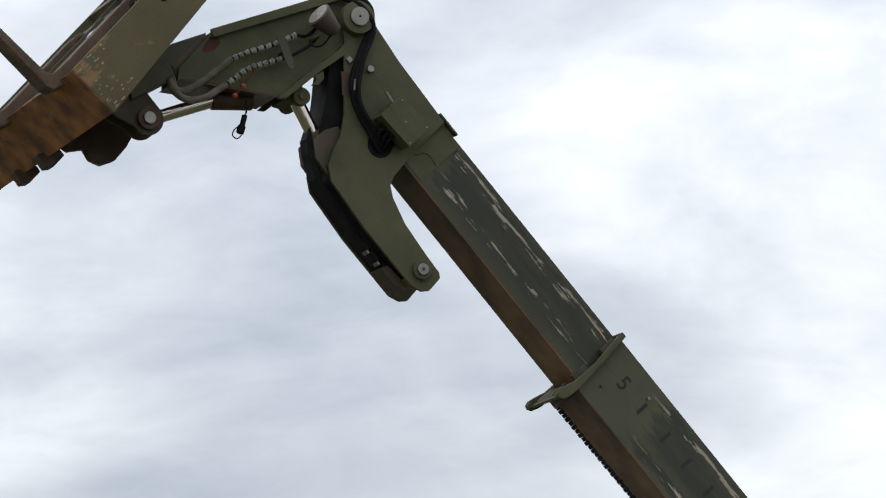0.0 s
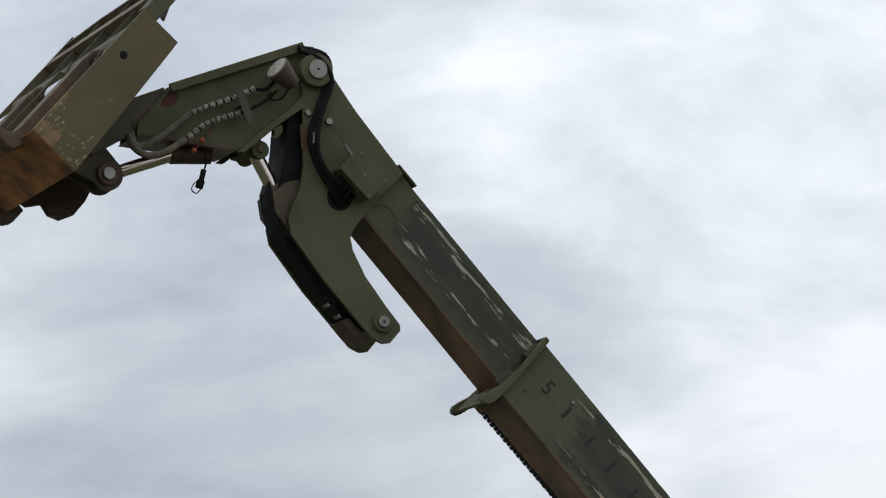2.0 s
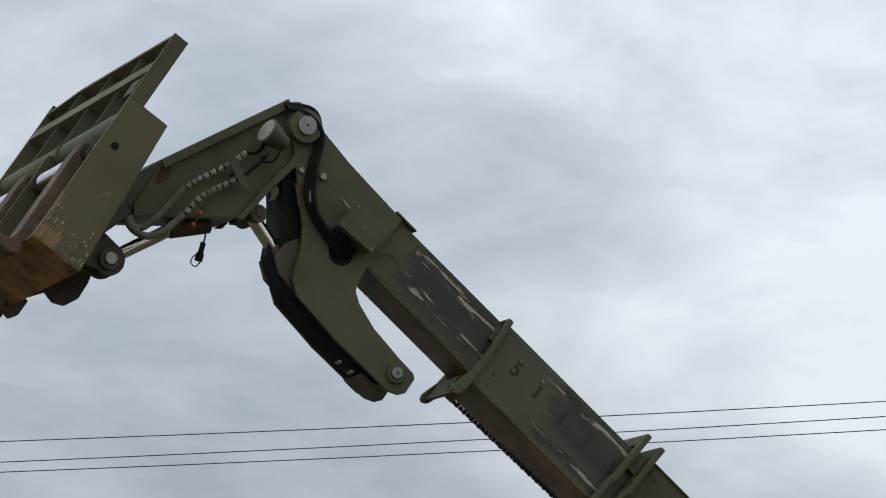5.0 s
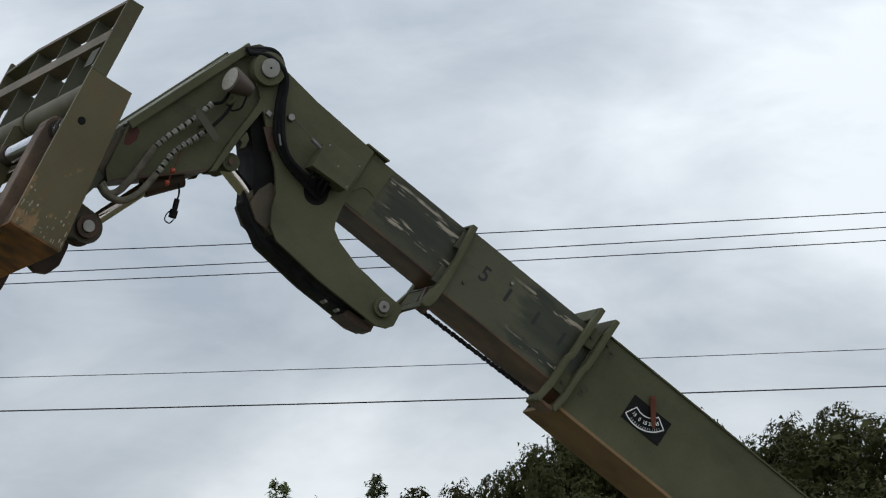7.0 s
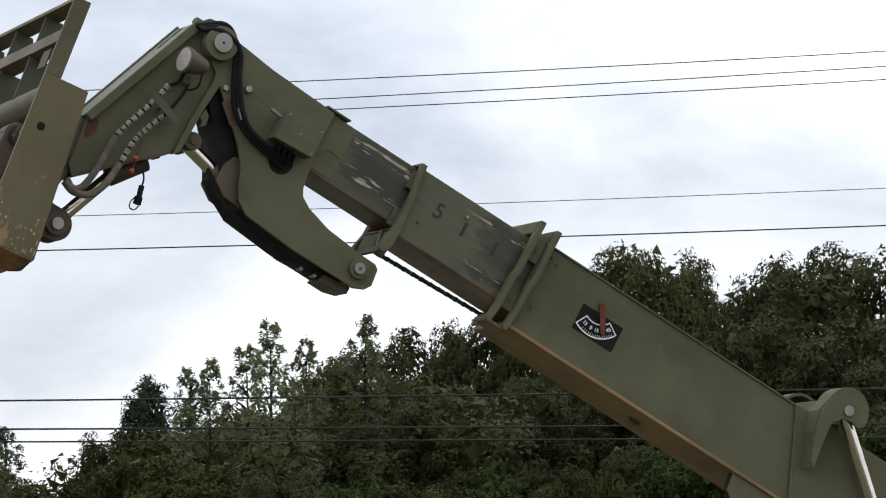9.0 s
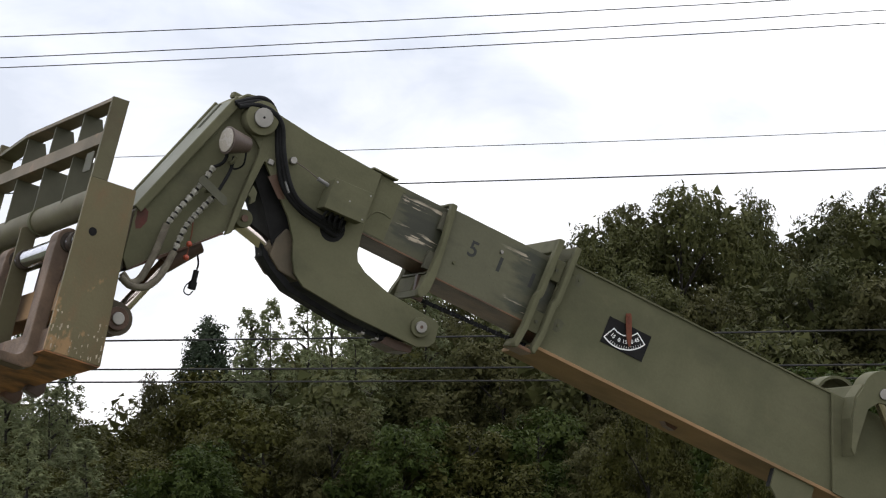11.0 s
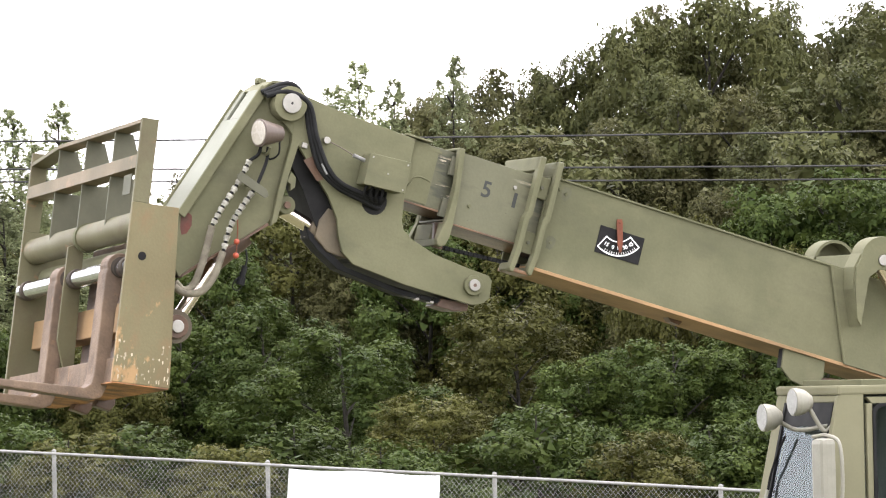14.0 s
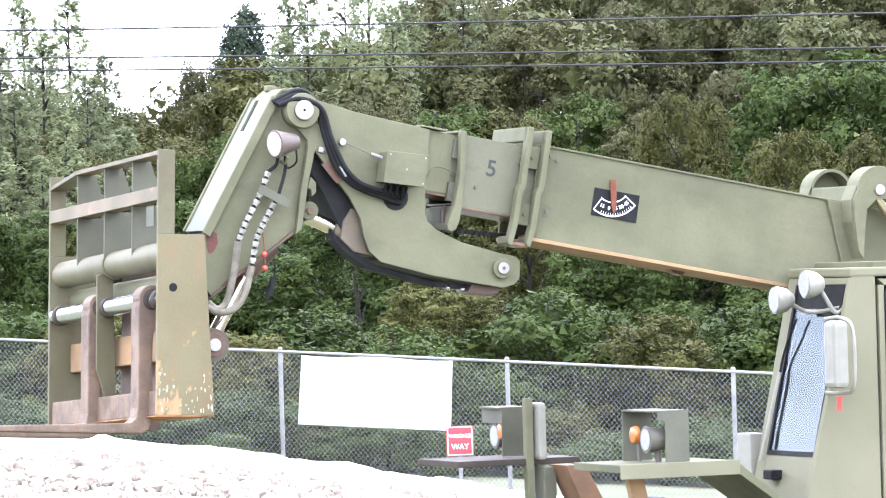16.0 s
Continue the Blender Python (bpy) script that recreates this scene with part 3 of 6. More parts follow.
def middle_boom():
    bm = B()
    hollow(bm, -6.12, -3.0, 0.210, -0.180, 0.268, 0.012)
    boom = part("middle_boom", bm, RUB_MIDDLE, TRUCK, "middle boom section, scuffed where it slides", bevel=0.003)
    part("bottom_plate", box(B(), -6.10, -3.0, -0.214, 0.214, -0.192, -0.180), GREASED_LIT, boom, "greasy brown underside, lightened as if lit from the ground", bevel=0.003)
    o = 0.27
    side = [(6.155, 0.285), (6.12, 0.0), (6.125, -0.18), (6.145, -0.26), (6.155, -0.315), (6.145, -0.345), (6.12, -0.355), (6.09, -0.335), (6.075, -0.28), (6.072, -0.20), (6.085, 0.0), (6.115, 0.285)]
    bm = B()
    prism(bm, U(side), -o, -0.212)
    prism(bm, U(side), 0.212, o)
    box(bm, -6.155, -6.118, -o + 0.03, o - 0.03, 0.27, 0.288)
    part("mouth_collar", bm, OLIVE, boom, bevel=0.012)
    # the collar goes on below the section as a cross plate with a window for the chain
    bm = B()
    box(bm, -6.125, -6.105, -0.211, 0.211, -0.34, -0.295)
    box(bm, -6.125, -6.105, -0.211, -0.14, -0.295, -0.194)
    box(bm, -6.125, -6.105, -0.05, 0.211, -0.295, -0.194)
    part("collar_skirt", bm, OLIVE, boom, "cross plate under the collar", bevel=0.004)
    for w in (0.17, -0.1):
        part("wear_pad", box(B(), -6.16, -6.10, -0.205, -0.172, w - 0.06, w + 0.06), GUARD, boom, bevel=0.004)
    lettering("5", 0.145, STENCIL, boom, "stencil_number", (-5.892, -0.2112, 0.085), 0, "black stencilled number")
    for i, u in enumerate((5.69, 5.45, 5.23, 5.0)):
        part("stencil_bar", box(B(), -u - 0.012, -u + 0.012, -0.2118, -0.2104, 0.03, 0.125), STENCIL, boom, "worn stencil mark")
    for u, w in ((5.711, 0.155), (5.98, -0.045)):
        part("bolt", cyl(B(), (-u, -0.225, w), (-u, -0.208, w), 0.012, 6), STEEL if w > 0 else OLIVE, boom)
    part("chain_anchor", prism(B(), U([(6.14, -0.19), (6.04, -0.19), (6.05, -0.345), (6.11, -0.345)]), -0.12, -0.08), DARK_RUST, boom, bevel=0.004)
    return boom


def chain():
    """The chain runs from the middle section's collar into the mouth of the outer one."""
    bm = B()
    for i in range(54):
        x = i * 0.033
        box(bm, x - 0.014, x + 0.014, -0.117 + 0.008 * (i % 2), -0.083 - 0.008 * (i % 2), -0.013, 0.013)
    return part("chain", bm, BLACK, TRUCK, "black leaf chain below the boom", bevel=0.004)


def inner_boom():
    bm = B()
    hollow(bm, -6.35, -3.0, 0.170, -0.124, 0.258, 0.012)
    boom = part("inner_boom", bm, RUB_INNER, TRUCK, "inner boom section with paint rubbed to bare patches", bevel=0.004)
    part("bottom_plate", box(B(), -6.35, -3.0, -0.174, 0.174, -0.136, -0.124), GREASED_LIT, boom, "greasy brown underside, lightened as if lit from the ground", bevel=0.003)
    head = [(7.126, 0.312), (6.83, 0.280), (6.515, 0.268), (6.335, 0.261), (6.325, 0.05), (6.312, -0.10), (6.297, -0.20), (6.285, -0.265), (6.262, -0.310), (6.19, -0.352), (6.015, -0.400), (5.77, -0.422), (5.635, -0.428), (5.603, -0.45), (5.590, -0.56),
            (5.62, -0.605), (5.69, -0.637), (6.16, -0.640), (6.53, -0.612), (6.617, -0.56), (6.673, -0.467), (6.706, -0.372), (6.80, -0.25), (7.0, -0.07), (7.17, 0.085), (7.27, 0.15), (7.305, 0.215), (7.29, 0.28), (7.22, 0.32)]
    for s in (-1, 1):
        a, b = sorted((s * 0.176, s * 0.204))
        part("head_plate", prism(B(), U(head), a, b), OLIVE, boom, "olive side plate of the boom head, with a long lug", bevel=0.005)
        bm = cyl(B(), (-5.724, s * 0.20, -0.518), (-5.724, s * 0.235, -0.518), 0.064, 28)
        part("lug_boss", bm, OLIVE, boom, bevel=0.005)
        part("lug_pin", cyl(B(), (-5.724, s * 0.23, -0.518), (-5.724, s * 0.25, -0.518), 0.038, 24), STEEL, boom, "worn steel pin", bevel=0.005)
    part("lug_washer", cyl(B(), (-5.724, -0.252, -0.518), (-5.724, -0.2505, -0.518), 0.012, 6), DARK_RUST, boom)
    part("head_top", prism(B(), U([(7.05, 0.305), (6.83, 0.281), (6.25, 0.259), (6.13, 0.236), (6.13, 0.222), (6.83, 0.262), (7.05, 0.288)]), -0.176, 0.176), OLIVE, boom)
    part("neck_panel", box(B(), -6.34, -6.15, -0.1745, -0.1705, -0.115, 0.248), OLIVE, boom, "clean painted panel behind the head", bevel=0.002)
    part("panel_rib", tube(B(), [(-6.30, -0.174, -0.03), (-6.27, -0.174, 0.03), (-6.22, -0.174, 0.045), (-6.16, -0.174, 0.035)], 0.006, 6), OLIVE, boom)
    part("cylinder_shroud", prism(B(), U([(6.76, -0.31), (6.80, -0.40), (6.80, -0.51), (6.70, -0.575), (6.52, -0.585), (6.60, -0.35)]), -0.150, 0.13), BARREL, boom, "brown-stained cover over the cylinder", bevel=0.01)
    part("head_belly", prism(B(), U([(6.62, -0.55), (6.53, -0.60), (6.16, -0.628), (5.75, -0.625), (5.75, -0.60), (6.5, -0.58), (6.6, -0.53)]), -0.176, 0.176), BLACK_PAINT, boom)
    part("top_clip", box(B(), -6.40, -6.22, -0.21, -0.05, 0.268, 0.280), OLIVE, boom, bevel=0.003)
    # hose tray below the lug
    tray = [(6.87, -0.46), (6.83, -0.53), (6.75, -0.585), (6.60, -0.660), (6.16, -0.700), (5.72, -0.668), (5.72, -0.635), (6.15, -0.665), (6.55, -0.63), (6.70, -0.56), (6.80, -0.50)]
    part("hose_tray", prism(B(), U(tray), -0.13, 0.0), BLACK, boom, "black hose tray", bevel=0.006)
    for i, u in enumerate((6.03, 5.93)):
        part("tray_clip", box(B(), -u - 0.012, -u + 0.012, -0.13, -0.06, -0.70 + 0.008 * i, -0.665 + 0.008 * i), STEEL, boom, bevel=0.002)
    part("tray_end", prism(B(), U([(5.90, -0.700), (5.78, -0.700), (5.69, -0.675), (5.69, -0.63), (5.88, -0.645)]), -0.14, 0.06), DARK_RUST, boom, bevel=0.006)
    part("tray_hose", tube(B(), [(-6.55, -0.10, -0.640), (-6.25, -0.11, -0.665), (-6.0, -0.11, -0.668), (-5.8, -0.10, -0.655)], 0.012, 8), BLACK, boom)
    # tilt cylinder: barrel and rod
    part("cylinder_barrel", cyl(B(), (-6.80, -0.06, -0.455), (-6.25, -0.06, -0.53), 0.082, 28), BARREL, boom, "brown-stained cylinder barrel", bevel=0.006, smooth=True)
    part("barrel_nose", cyl(B(), (-6.83, -0.06, -0.450), (-6.79, -0.06, -0.456), 0.070, 28), BARREL, boom, bevel=0.006)
    part("cylinder_rod", cyl(B(), (-7.05, -0.06, -0.393), (-6.81, -0.06, -0.447), 0.046, 24), WARM_CHROME, boom, "bright chromed rod", smooth=True)
    # junction box on the side plate
    bx = part("junction_box", prism(B(), U([(6.660, 0.062), (6.390, 0.078), (6.385, -0.115), (6.655, -0.130)]), -0.37, -0.225), OLIVE, boom, "olive sheet-metal junction box", bevel=0.006)
    part("box_lid", prism(B(), U([(6.664, 0.066), (6.386, 0.082), (6.381, -0.119), (6.659, -0.134)]), -0.378, -0.3705), OLIVE, bx, bevel=0.003)
    for u, w in ((6.64, 0.045), (6.405, 0.06), (6.40, -0.10), (6.52, -0.03)):
        part("screw", cyl(B(), (-u, -0.381, w), (-u, -0.377, w), 0.006, 8), STEEL, bx)
    part("box_foot", box(B(), -6.63, -6.42, -0.228, -0.204, -0.10, 0.03), OLIVE, bx)
    part("cable_gland", cyl(B(), (-6.74, -0.29, 0.03), (-6.655, -0.29, 0.02), 0.013, 10), ZINC, bx)
    part("sensor_wire", tube(B(), [(-6.74, -0.29, 0.03), (-6.82, -0.27, 0.055), (-6.89, -0.235, 0.075)], 0.003, 6), LAMP_GREY, boom)
    # opening with hoses going in
    # a flat black disc paints the shade within the opening
    part("hose_port", prism(B(), ring(-6.50, -0.195, 0.085, 0, 360, 18)[:-1], -0.2062, -0.2045), BLACK_PAINT, boom, "dark opening for the hoses")
    for k, off in enumerate((0.0, 0.03, 0.055)):
        y = -0.235 - 0.014 * k
        pts = [(-7.40 + off * .5, y + 0.02, 0.245 - off * .3), (-7.25, y, 0.345 - off), (-7.13 + off * .6, y, 0.285 - off * .5), (-7.03 + off * .6, y, 0.08), (-6.92 + off * .7, y, -0.095 + off * .3), (-6.77, y - 0.01, -0.185 + off * .5), (-6.58, y, -0.215 + off * .6), (-6.47, y + 0.02, -0.225 + off), (-6.45, y + 0.05, -0.15 + off * .5)]
        part("hose", tube(B(), pts, 0.017, 10), BLACK, boom, "black hydraulic hose")
    for k in range(4):
        pts = [(-6.60 + 0.035 * k, -0.30, -0.11), (-6.61 + 0.04 * k, -0.29, -0.17), (-6.56 + 0.03 * k, -0.25, -0.20), (-6.52 + 0.02 * k, -0.20, -0.19)]
        part("cable_loom", tube(B(), pts, 0.010, 8), BLACK, boom)
    part("hose_tie", tube(B(), [(-6.93, -0.29, -0.08), (-6.88, -0.295, -0.135)], 0.007, 6, 1), ZINC, boom)
    # black block added to stand for the dark bundle of hoses
    part("hose_mass", prism(B(), U([(7.10, 0.05), (6.95, -0.05), (6.78, -0.22), (6.68, -0.38), (6.80, -0.45), (6.95, -0.25), (7.12, -0.06)]), -0.14, 0.14), BLACK_PAINT, boom)
    part("rust_streak", prism(B(), U([(7.02, -0.08), (6.97, -0.04), (6.86, -0.16), (6.90, -0.18)]), -0.2055, -0.2045), DARK_RUST, boom)
    for u, w, r in ((6.91, 0.080, 0.027),):
        part("grease_cap", cyl(B(), (-u, -0.232, w), (-u, -0.204, w), r * 0.85, 20), STEEL, boom, "bright round cap", bevel=0.004)
    part("grease_block", box(B(), -7.06, -7.02, -0.225, -0.204, -0.01, 0.025), STEEL, boom, bevel=0.006)
    return boom


def gooseneck():
    neck = [(7.09, 0.17), (7.105, -0.42), (7.145, -0.53), (7.285, -0.665), (7.52, -0.89), (7.62, -0.99), (7.675, -0.93), (7.715, -0.60), (7.39, 0.27), (7.33, 0.34), (7.22, 0.365), (7.13, 0.33)]
    bm = B()
    prism(bm, U(neck), -0.160, -0.140)
    prism(bm, U(neck), 0.140, 0.160)
    g = part("gooseneck", bm, OLIVE, TRUCK, "olive gooseneck arm between boom head and carriage", bevel=0.005)
    d = Vector((7.715 - 7.39, -0.60 - 0.27)).normalized()
    n = Vector((-d.y, d.x))
    a, b = Vector((7.39, 0.27)), Vector((7.715, -0.60))
    # paler top plate with raised edges and a slot at the upper end
    bm = B()
    def along(s0, s1, y0, y1, t0, t1):
        p = [a + d * s0 + n * t0, a + d * s1 + n * t0, a + d * s1 + n * t1, a + d * s0 + n * t1]
        prism(bm, [(-q.x, q.y) for q in p], y0, y1)
    L = (b - a).length
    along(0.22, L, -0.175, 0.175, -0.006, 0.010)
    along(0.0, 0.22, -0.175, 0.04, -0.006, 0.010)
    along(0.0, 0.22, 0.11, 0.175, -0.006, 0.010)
    part("top_plate", bm, OLIVE_TOP, g, "top plate in paler olive with lighter patches", bevel=0.003)
    bm = B()
    along(-0.02, L + 0.02, -0.205, -0.178, -0.035, 0.022)
    part("edge_flange", bm, OLIVE, g, bevel=0.006)
    bm = B()
    along(-0.02, L, 0.178, 0.205, -0.035, 0.022)
    part("edge_flange", bm, OLIVE, g, bevel=0.006)
    part("crown_plate", prism(B(), U([(7.40, 0.272), (7.335, 0.345), (7.225, 0.37), (7.225, 0.355), (7.33, 0.33), (7.39, 0.262)]), -0.175, 0.175), OLIVE, g, bevel=0.003)
    part("crown_cap", box(B(), -7.36, -7.30, 0.03, 0.10, 0.335, 0.375), OLIVE, g, bevel=0.012)
    rib = [(7.085, 0.19), (7.07, 0.10), (7.095, -0.20), (7.10, -0.50), (7.135, -0.535), (7.14, -0.30), (7.13, 0.0), (7.15, 0.13)]
    for s in (-1, 1):
        lo, hi = sorted((s * 0.161, s * 0.205))
        part("side_rib", prism(B(), U(rib), lo, hi), OLIVE, g, bevel=0.006)
        part("pin_boss", cyl(B(), (-PIN[0], s * 0.155, PIN[1]), (-PIN[0], s * 0.27, PIN[1]), 0.108, 36), OLIVE, g, bevel=0.006, smooth=True)
        part("hinge_pin", cyl(B(), (-PIN[0], s * 0.268, PIN[1]), (-PIN[0], s * 0.292, PIN[1]), 0.062, 32), STEEL, g, "bright steel hinge pin", bevel=0.004)
        part("pin_dot", cyl(B(), (-PIN[0], s * 0.2925, PIN[1]), (-PIN[0], s * 0.2935, PIN[1]), 0.008, 10), BLACK_PAINT, g)
    part("rib_stop", prism(B(), U([(7.085, -0.17), (7.045, -0.20), (7.035, -0.26), (7.06, -0.29), (7.07, -0.25), (7.095, -0.24)]), -0.2, -0.16), OLIVE, g, bevel=0.004)
    part("knuckle", cyl(B(), (-7.045, -0.15, -0.375), (-7.045, 0.15, -0.375), 0.058, 28), OLIVE, g, bevel=0.006, smooth=True)
    part("knuckle_pin", cyl(B(), (-7.045, -0.165, -0.375), (-7.045, 0.165, -0.375), 0.022, 16), DARK_RUST, g)
    part("knuckle_web", prism(B(), U([(7.03, -0.33), (7.02, -0.42), (7.10, -0.48), (7.14, -0.40), (7.12, -0.30)]), -0.10, 0.10), OLIVE, g)
    part("belly_plate", prism(B(), U([(7.145, -0.535), (7.285, -0.67), (7.52, -0.895), (7.62, -0.995), (7.61, -0.97), (7.52, -0.87), (7.28, -0.65), (7.15, -0.52)]), -0.19, 0.19), DARK_RUST, g, "brown-stained belly plate")
    part("foot_clevis", prism(B(), U([(7.52, -0.88), (7.62, -0.98), (7.72, -0.95), (7.74, -0.66), (7.70, -0.60), (7.62, -0.7)]), -0.135, 0.135), BARREL, g, bevel=0.01)
    part("primer_patch", prism(B(), [(-7.66 + 0.04 * math.cos(t * 0.9) * (1 + 0.3 * math.sin(3 * t)), -0.66 + 0.075 * math.sin(t * 0.9)) for t in range(7)], -0.1612, -0.1602), PRIMER, g, "patch of red primer")
    # carriage tilt cylinder below the arm
    part("tilt_barrel", cyl(B(), (-7.22, -0.02, -0.62), (-7.38, -0.02, -0.83), 0.062, 24), DARK_RUST, g, smooth=True)
    part("tilt_rod", cyl(B(), (-7.37, -0.02, -0.82), (-7.545, -0.02, -1.282), 0.042, 24), WARM_CHROME, g, "bright chromed rod", smooth=True)
    # two sleeved hydraulic lines with steel couplings
    lines = ([(7.34, 0.03), (7.325, -0.115), (7.375, -0.184), (7.413, -0.334), (7.473, -0.499), (7.513, -0.637), (7.516, -0.84), (7.538, -1.009), (7.591, -1.066), (7.660, -1.035)],
             [(7.281, -0.07), (7.271, -0.166), (7.295, -0.325), (7.358, -0.479), (7.399, -0.606), (7.409, -0.774), (7.431, -0.944), (7.488, -1.048), (7.584, -1.085), (7.665, -1.06)])
    for k, ln in enumerate(lines):
        y = -0.225 - 0.012 * k
        pts = [(-u, y, w) for u, w in ln]
        part("hose", tube(B(), pts[:3], 0.011, 8), BLACK, g)
        line = spline(pts[2:6], 10)
        for i, p in enumerate(line[:-1]):
            if i % 3 != 2:
                part("coupling", cyl(B(), p, line[i + 1], 0.017 if i % 3 else 0.021, 10), BAND, g, "pale hose coupling")
        part("hose", tube(B(), pts[2:6], 0.012, 8), BLACK, g)
        part("hose_sleeve", tube(B(), pts[5:], 0.023, 12), HOSE, g, "pale dusty sleeve over the hose", smooth=True)
    part("hose_bracket", prism(B(), U([(7.45, -0.30), (7.43, -0.27), (7.24, -0.335), (7.22, -0.37), (7.24, -0.39), (7.44, -0.325)]), -0.285, -0.278), GUARD, g, bevel=0.002)
    part("bracket_foot", box(B(), -7.35, -7.33, -0.28, -0.16, -0.335, -0.325), OLIVE, g)
    for u, w in ((7.335, -0.69), (7.32, -0.775)):
        bm = B()
        bmesh.ops.create_uvsphere(bm, u_segments=14, v_segments=10, radius=0.019, matrix=Matrix.Translation((-u, -0.23, w)))
        part("dust_cap", bm, ORANGE, g, "faded orange dust cap", smooth=True)
    part("cap_cord", tube(B(), [(-7.37, -0.24, -0.55), (-7.35, -0.24, -0.62), (-7.335, -0.235, -0.69), (-7.32, -0.235, -0.77)], 0.004, 6), NEEDLE, g)
    # work lamp
    ax = Vector((-0.94, -0.24, -0.24)).normalized()
    c = Vector((-7.33, -0.31, 0.0))
    part("work_lamp_body", cyl(B(), c + ax * 0.065, c - ax * 0.095, 0.088, 32, 0.048), LAMP_GREY, g, "grey-brown work lamp housing", bevel=0.004, smooth=True)
    part("work_lamp_lens", cyl(B(), c + ax * 0.066, c + ax * 0.072, 0.076, 32), LENS_CREAM, g, "cream work lamp lens", bevel=0.004)
    part("work_lamp_bracket", tube(B(), [(-7.29, -0.31, -0.08), (-7.29, -0.27, -0.12), (-7.28, -0.16, -0.10)], 0.01, 8), OLIVE, g)
    part("lamp_cable", tube(B(), [(-7.24, -0.30, -0.02), (-7.22, -0.28, -0.10), (-7.25, -0.24, -0.14), (-7.28, -0.22, -0.12)], 0.006, 6), BLACK, g)
    return g


def hanging_plug():
    """The loose plug hangs straight down from the arm as it turns."""
    bm = tube(B(), [(0, 0, 0), (0.004, 0, -0.06), (-0.012, 0, -0.11)], 0.006, 6)
    cyl(bm, (-0.01, 0, -0.10), (-0.035, 0, -0.19), 0.018, 12)
    cyl(bm, (-0.03, 0, -0.17), (-0.045, 0, -0.215), 0.026, 12)
    tube(bm, [(-0.03, 0.01, -0.16), (-0.075, 0.01, -0.19), (-0.09, 0.01, -0.23), (-0.06, 0.01, -0.25), (-0.03, 0.01, -0.225)], 0.004, 6)
    return part("hanging_plug", bm, BLACK, TRUCK, "loose black electric plug on a cord")


def carriage():
    o, fw, up = Vector((8.10, -1.775)), Vector((0.992, -0.1255)), Vector((0.1255, 0.992))

    def place(bm):
        """From carriage space (x back, y across, z up) to boom space; the frame leans a little to its far side."""
        for v in bm.verts:
            q = o + fw * -v.co.x + up * (v.co.z - 0.05 * (v.co.y + 0.83))
            v.co = (-q.x, v.co.y, q.y)
        return bm
    near, far = -0.83, 1.33

    def fin(x0, x1, x2, y, z0, z1):
        """An upright web, x1 deep at its foot and x2 at its head."""
        return prism(B(), [(x0, z0), (x1, z0), (x2, z1), (x0, z1)], y - 0.008, y + 0.008)
    bm = B()
    prism(bm, [(0, 0), (0.367, 0.0), (0.294, 1.083), (0, 1.083)], near, near + 0.03)
    c = part("carriage", place(bm), SCRAPED, TRUCK, "wide fork carriage, its end plate scraped bare at the foot", bevel=0.003)
    part("end_plate", place(prism(B(), [(0, 0), (0.367, 0.0), (0.294, 1.083), (0, 1.083)], far - 0.03, far)), OLIVE_RUST, c, bevel=0.003)
    # the plate is not pierced; a black disc paints the hole's dark inside
    part("plate_hole", place(cyl(B(), (0.098, near - 0.0015, 0.765), (0.098, near + 0.01, 0.765), 0.026, 20)), BLACK_PAINT, c, "round hole")
    # load backrest
    for y in (near, far - 0.03):
        part("backrest_post", place(box(B(), 0, 0.105, y, y + 0.03, 1.0835, 1.59)), OLIVE_RUST, c, bevel=0.003)
    ys = [near + (far - near) * k / 4 for k in range(5)]
    part("top_rail", place(box(B(), 0, 0.11, near + 0.03, far - 0.55, 1.56, 1.585)), BROWNED, c, bevel=0.003)
    bm = prism(B(), [(0, 1.56), (0.11, 1.56), (0.11, 1.585), (0, 1.585)], far - 0.55, far - 0.03)
    for v in bm.verts:
        if v.co.y > far - 0.1:
            v.co.z -= 0.06
    part("top_rail_end", place(bm), OLIVE_RUST, c, bevel=0.003)
    part("middle_rail", place(prism(B(), [(0.0, 1.29), (0.0, 1.37), (0.012, 1.37), (0.012, 1.302), (0.11, 1.302), (0.11, 1.29)], near + 0.03, far - 0.03)), BROWNED, c, "rail browned by wear", bevel=0.002)
    # fins take a darker olive than the frame: their shade is in the colour
    for y in ys[1:4]:
        part("backrest_fin", place(fin(0.015, 0.20, 0.13, y, 1.372, 1.559)), GUARD, c, bevel=0.002)
        part("backrest_fin", place(fin(0.015, 0.22, 0.22, y, 0.95, 1.2895)), GUARD, c, bevel=0.002)
    part("label_card", place(box(B(), 0.006, 0.014, near + 0.10, near + 0.24, 1.14, 1.26)), GUARD, c, "pale data plate")
    part("upper_tube", place(cyl(B(), (0.095, near + 0.03, 0.965), (0.095, far - 0.03, 0.965), 0.083, 28)), OLIVE_RUST, c, "thick scuffed cross tube", smooth=True)
    part("tube_collar", place(cyl(B(), (0.095, 0.24, 0.965), (0.095, 0.28, 0.965), 0.092, 28)), OLIVE, c)
    part("rear_tube", place(cyl(B(), (0.20, near + 0.03, 0.80), (0.20, far - 0.03, 0.80), 0.07, 24)), OLIVE, c, smooth=True)
    part("fork_shaft", place(cyl(B(), (0.05, near + 0.03, 0.70), (0.05, far - 0.03, 0.70), 0.055, 24)), SILVER, c, "polished fork shaft", smooth=True)
    part("rear_shaft", place(cyl(B(), (0.17, near + 0.03, 0.76), (0.17, far - 0.03, 0.76), 0.03, 20)), SILVER, c, smooth=True)
    part("back_panel", place(box(B(), 0.30, 0.33, -0.55, 0.75, 0.12, 0.95)), DARK_RUST, c, bevel=0.005)
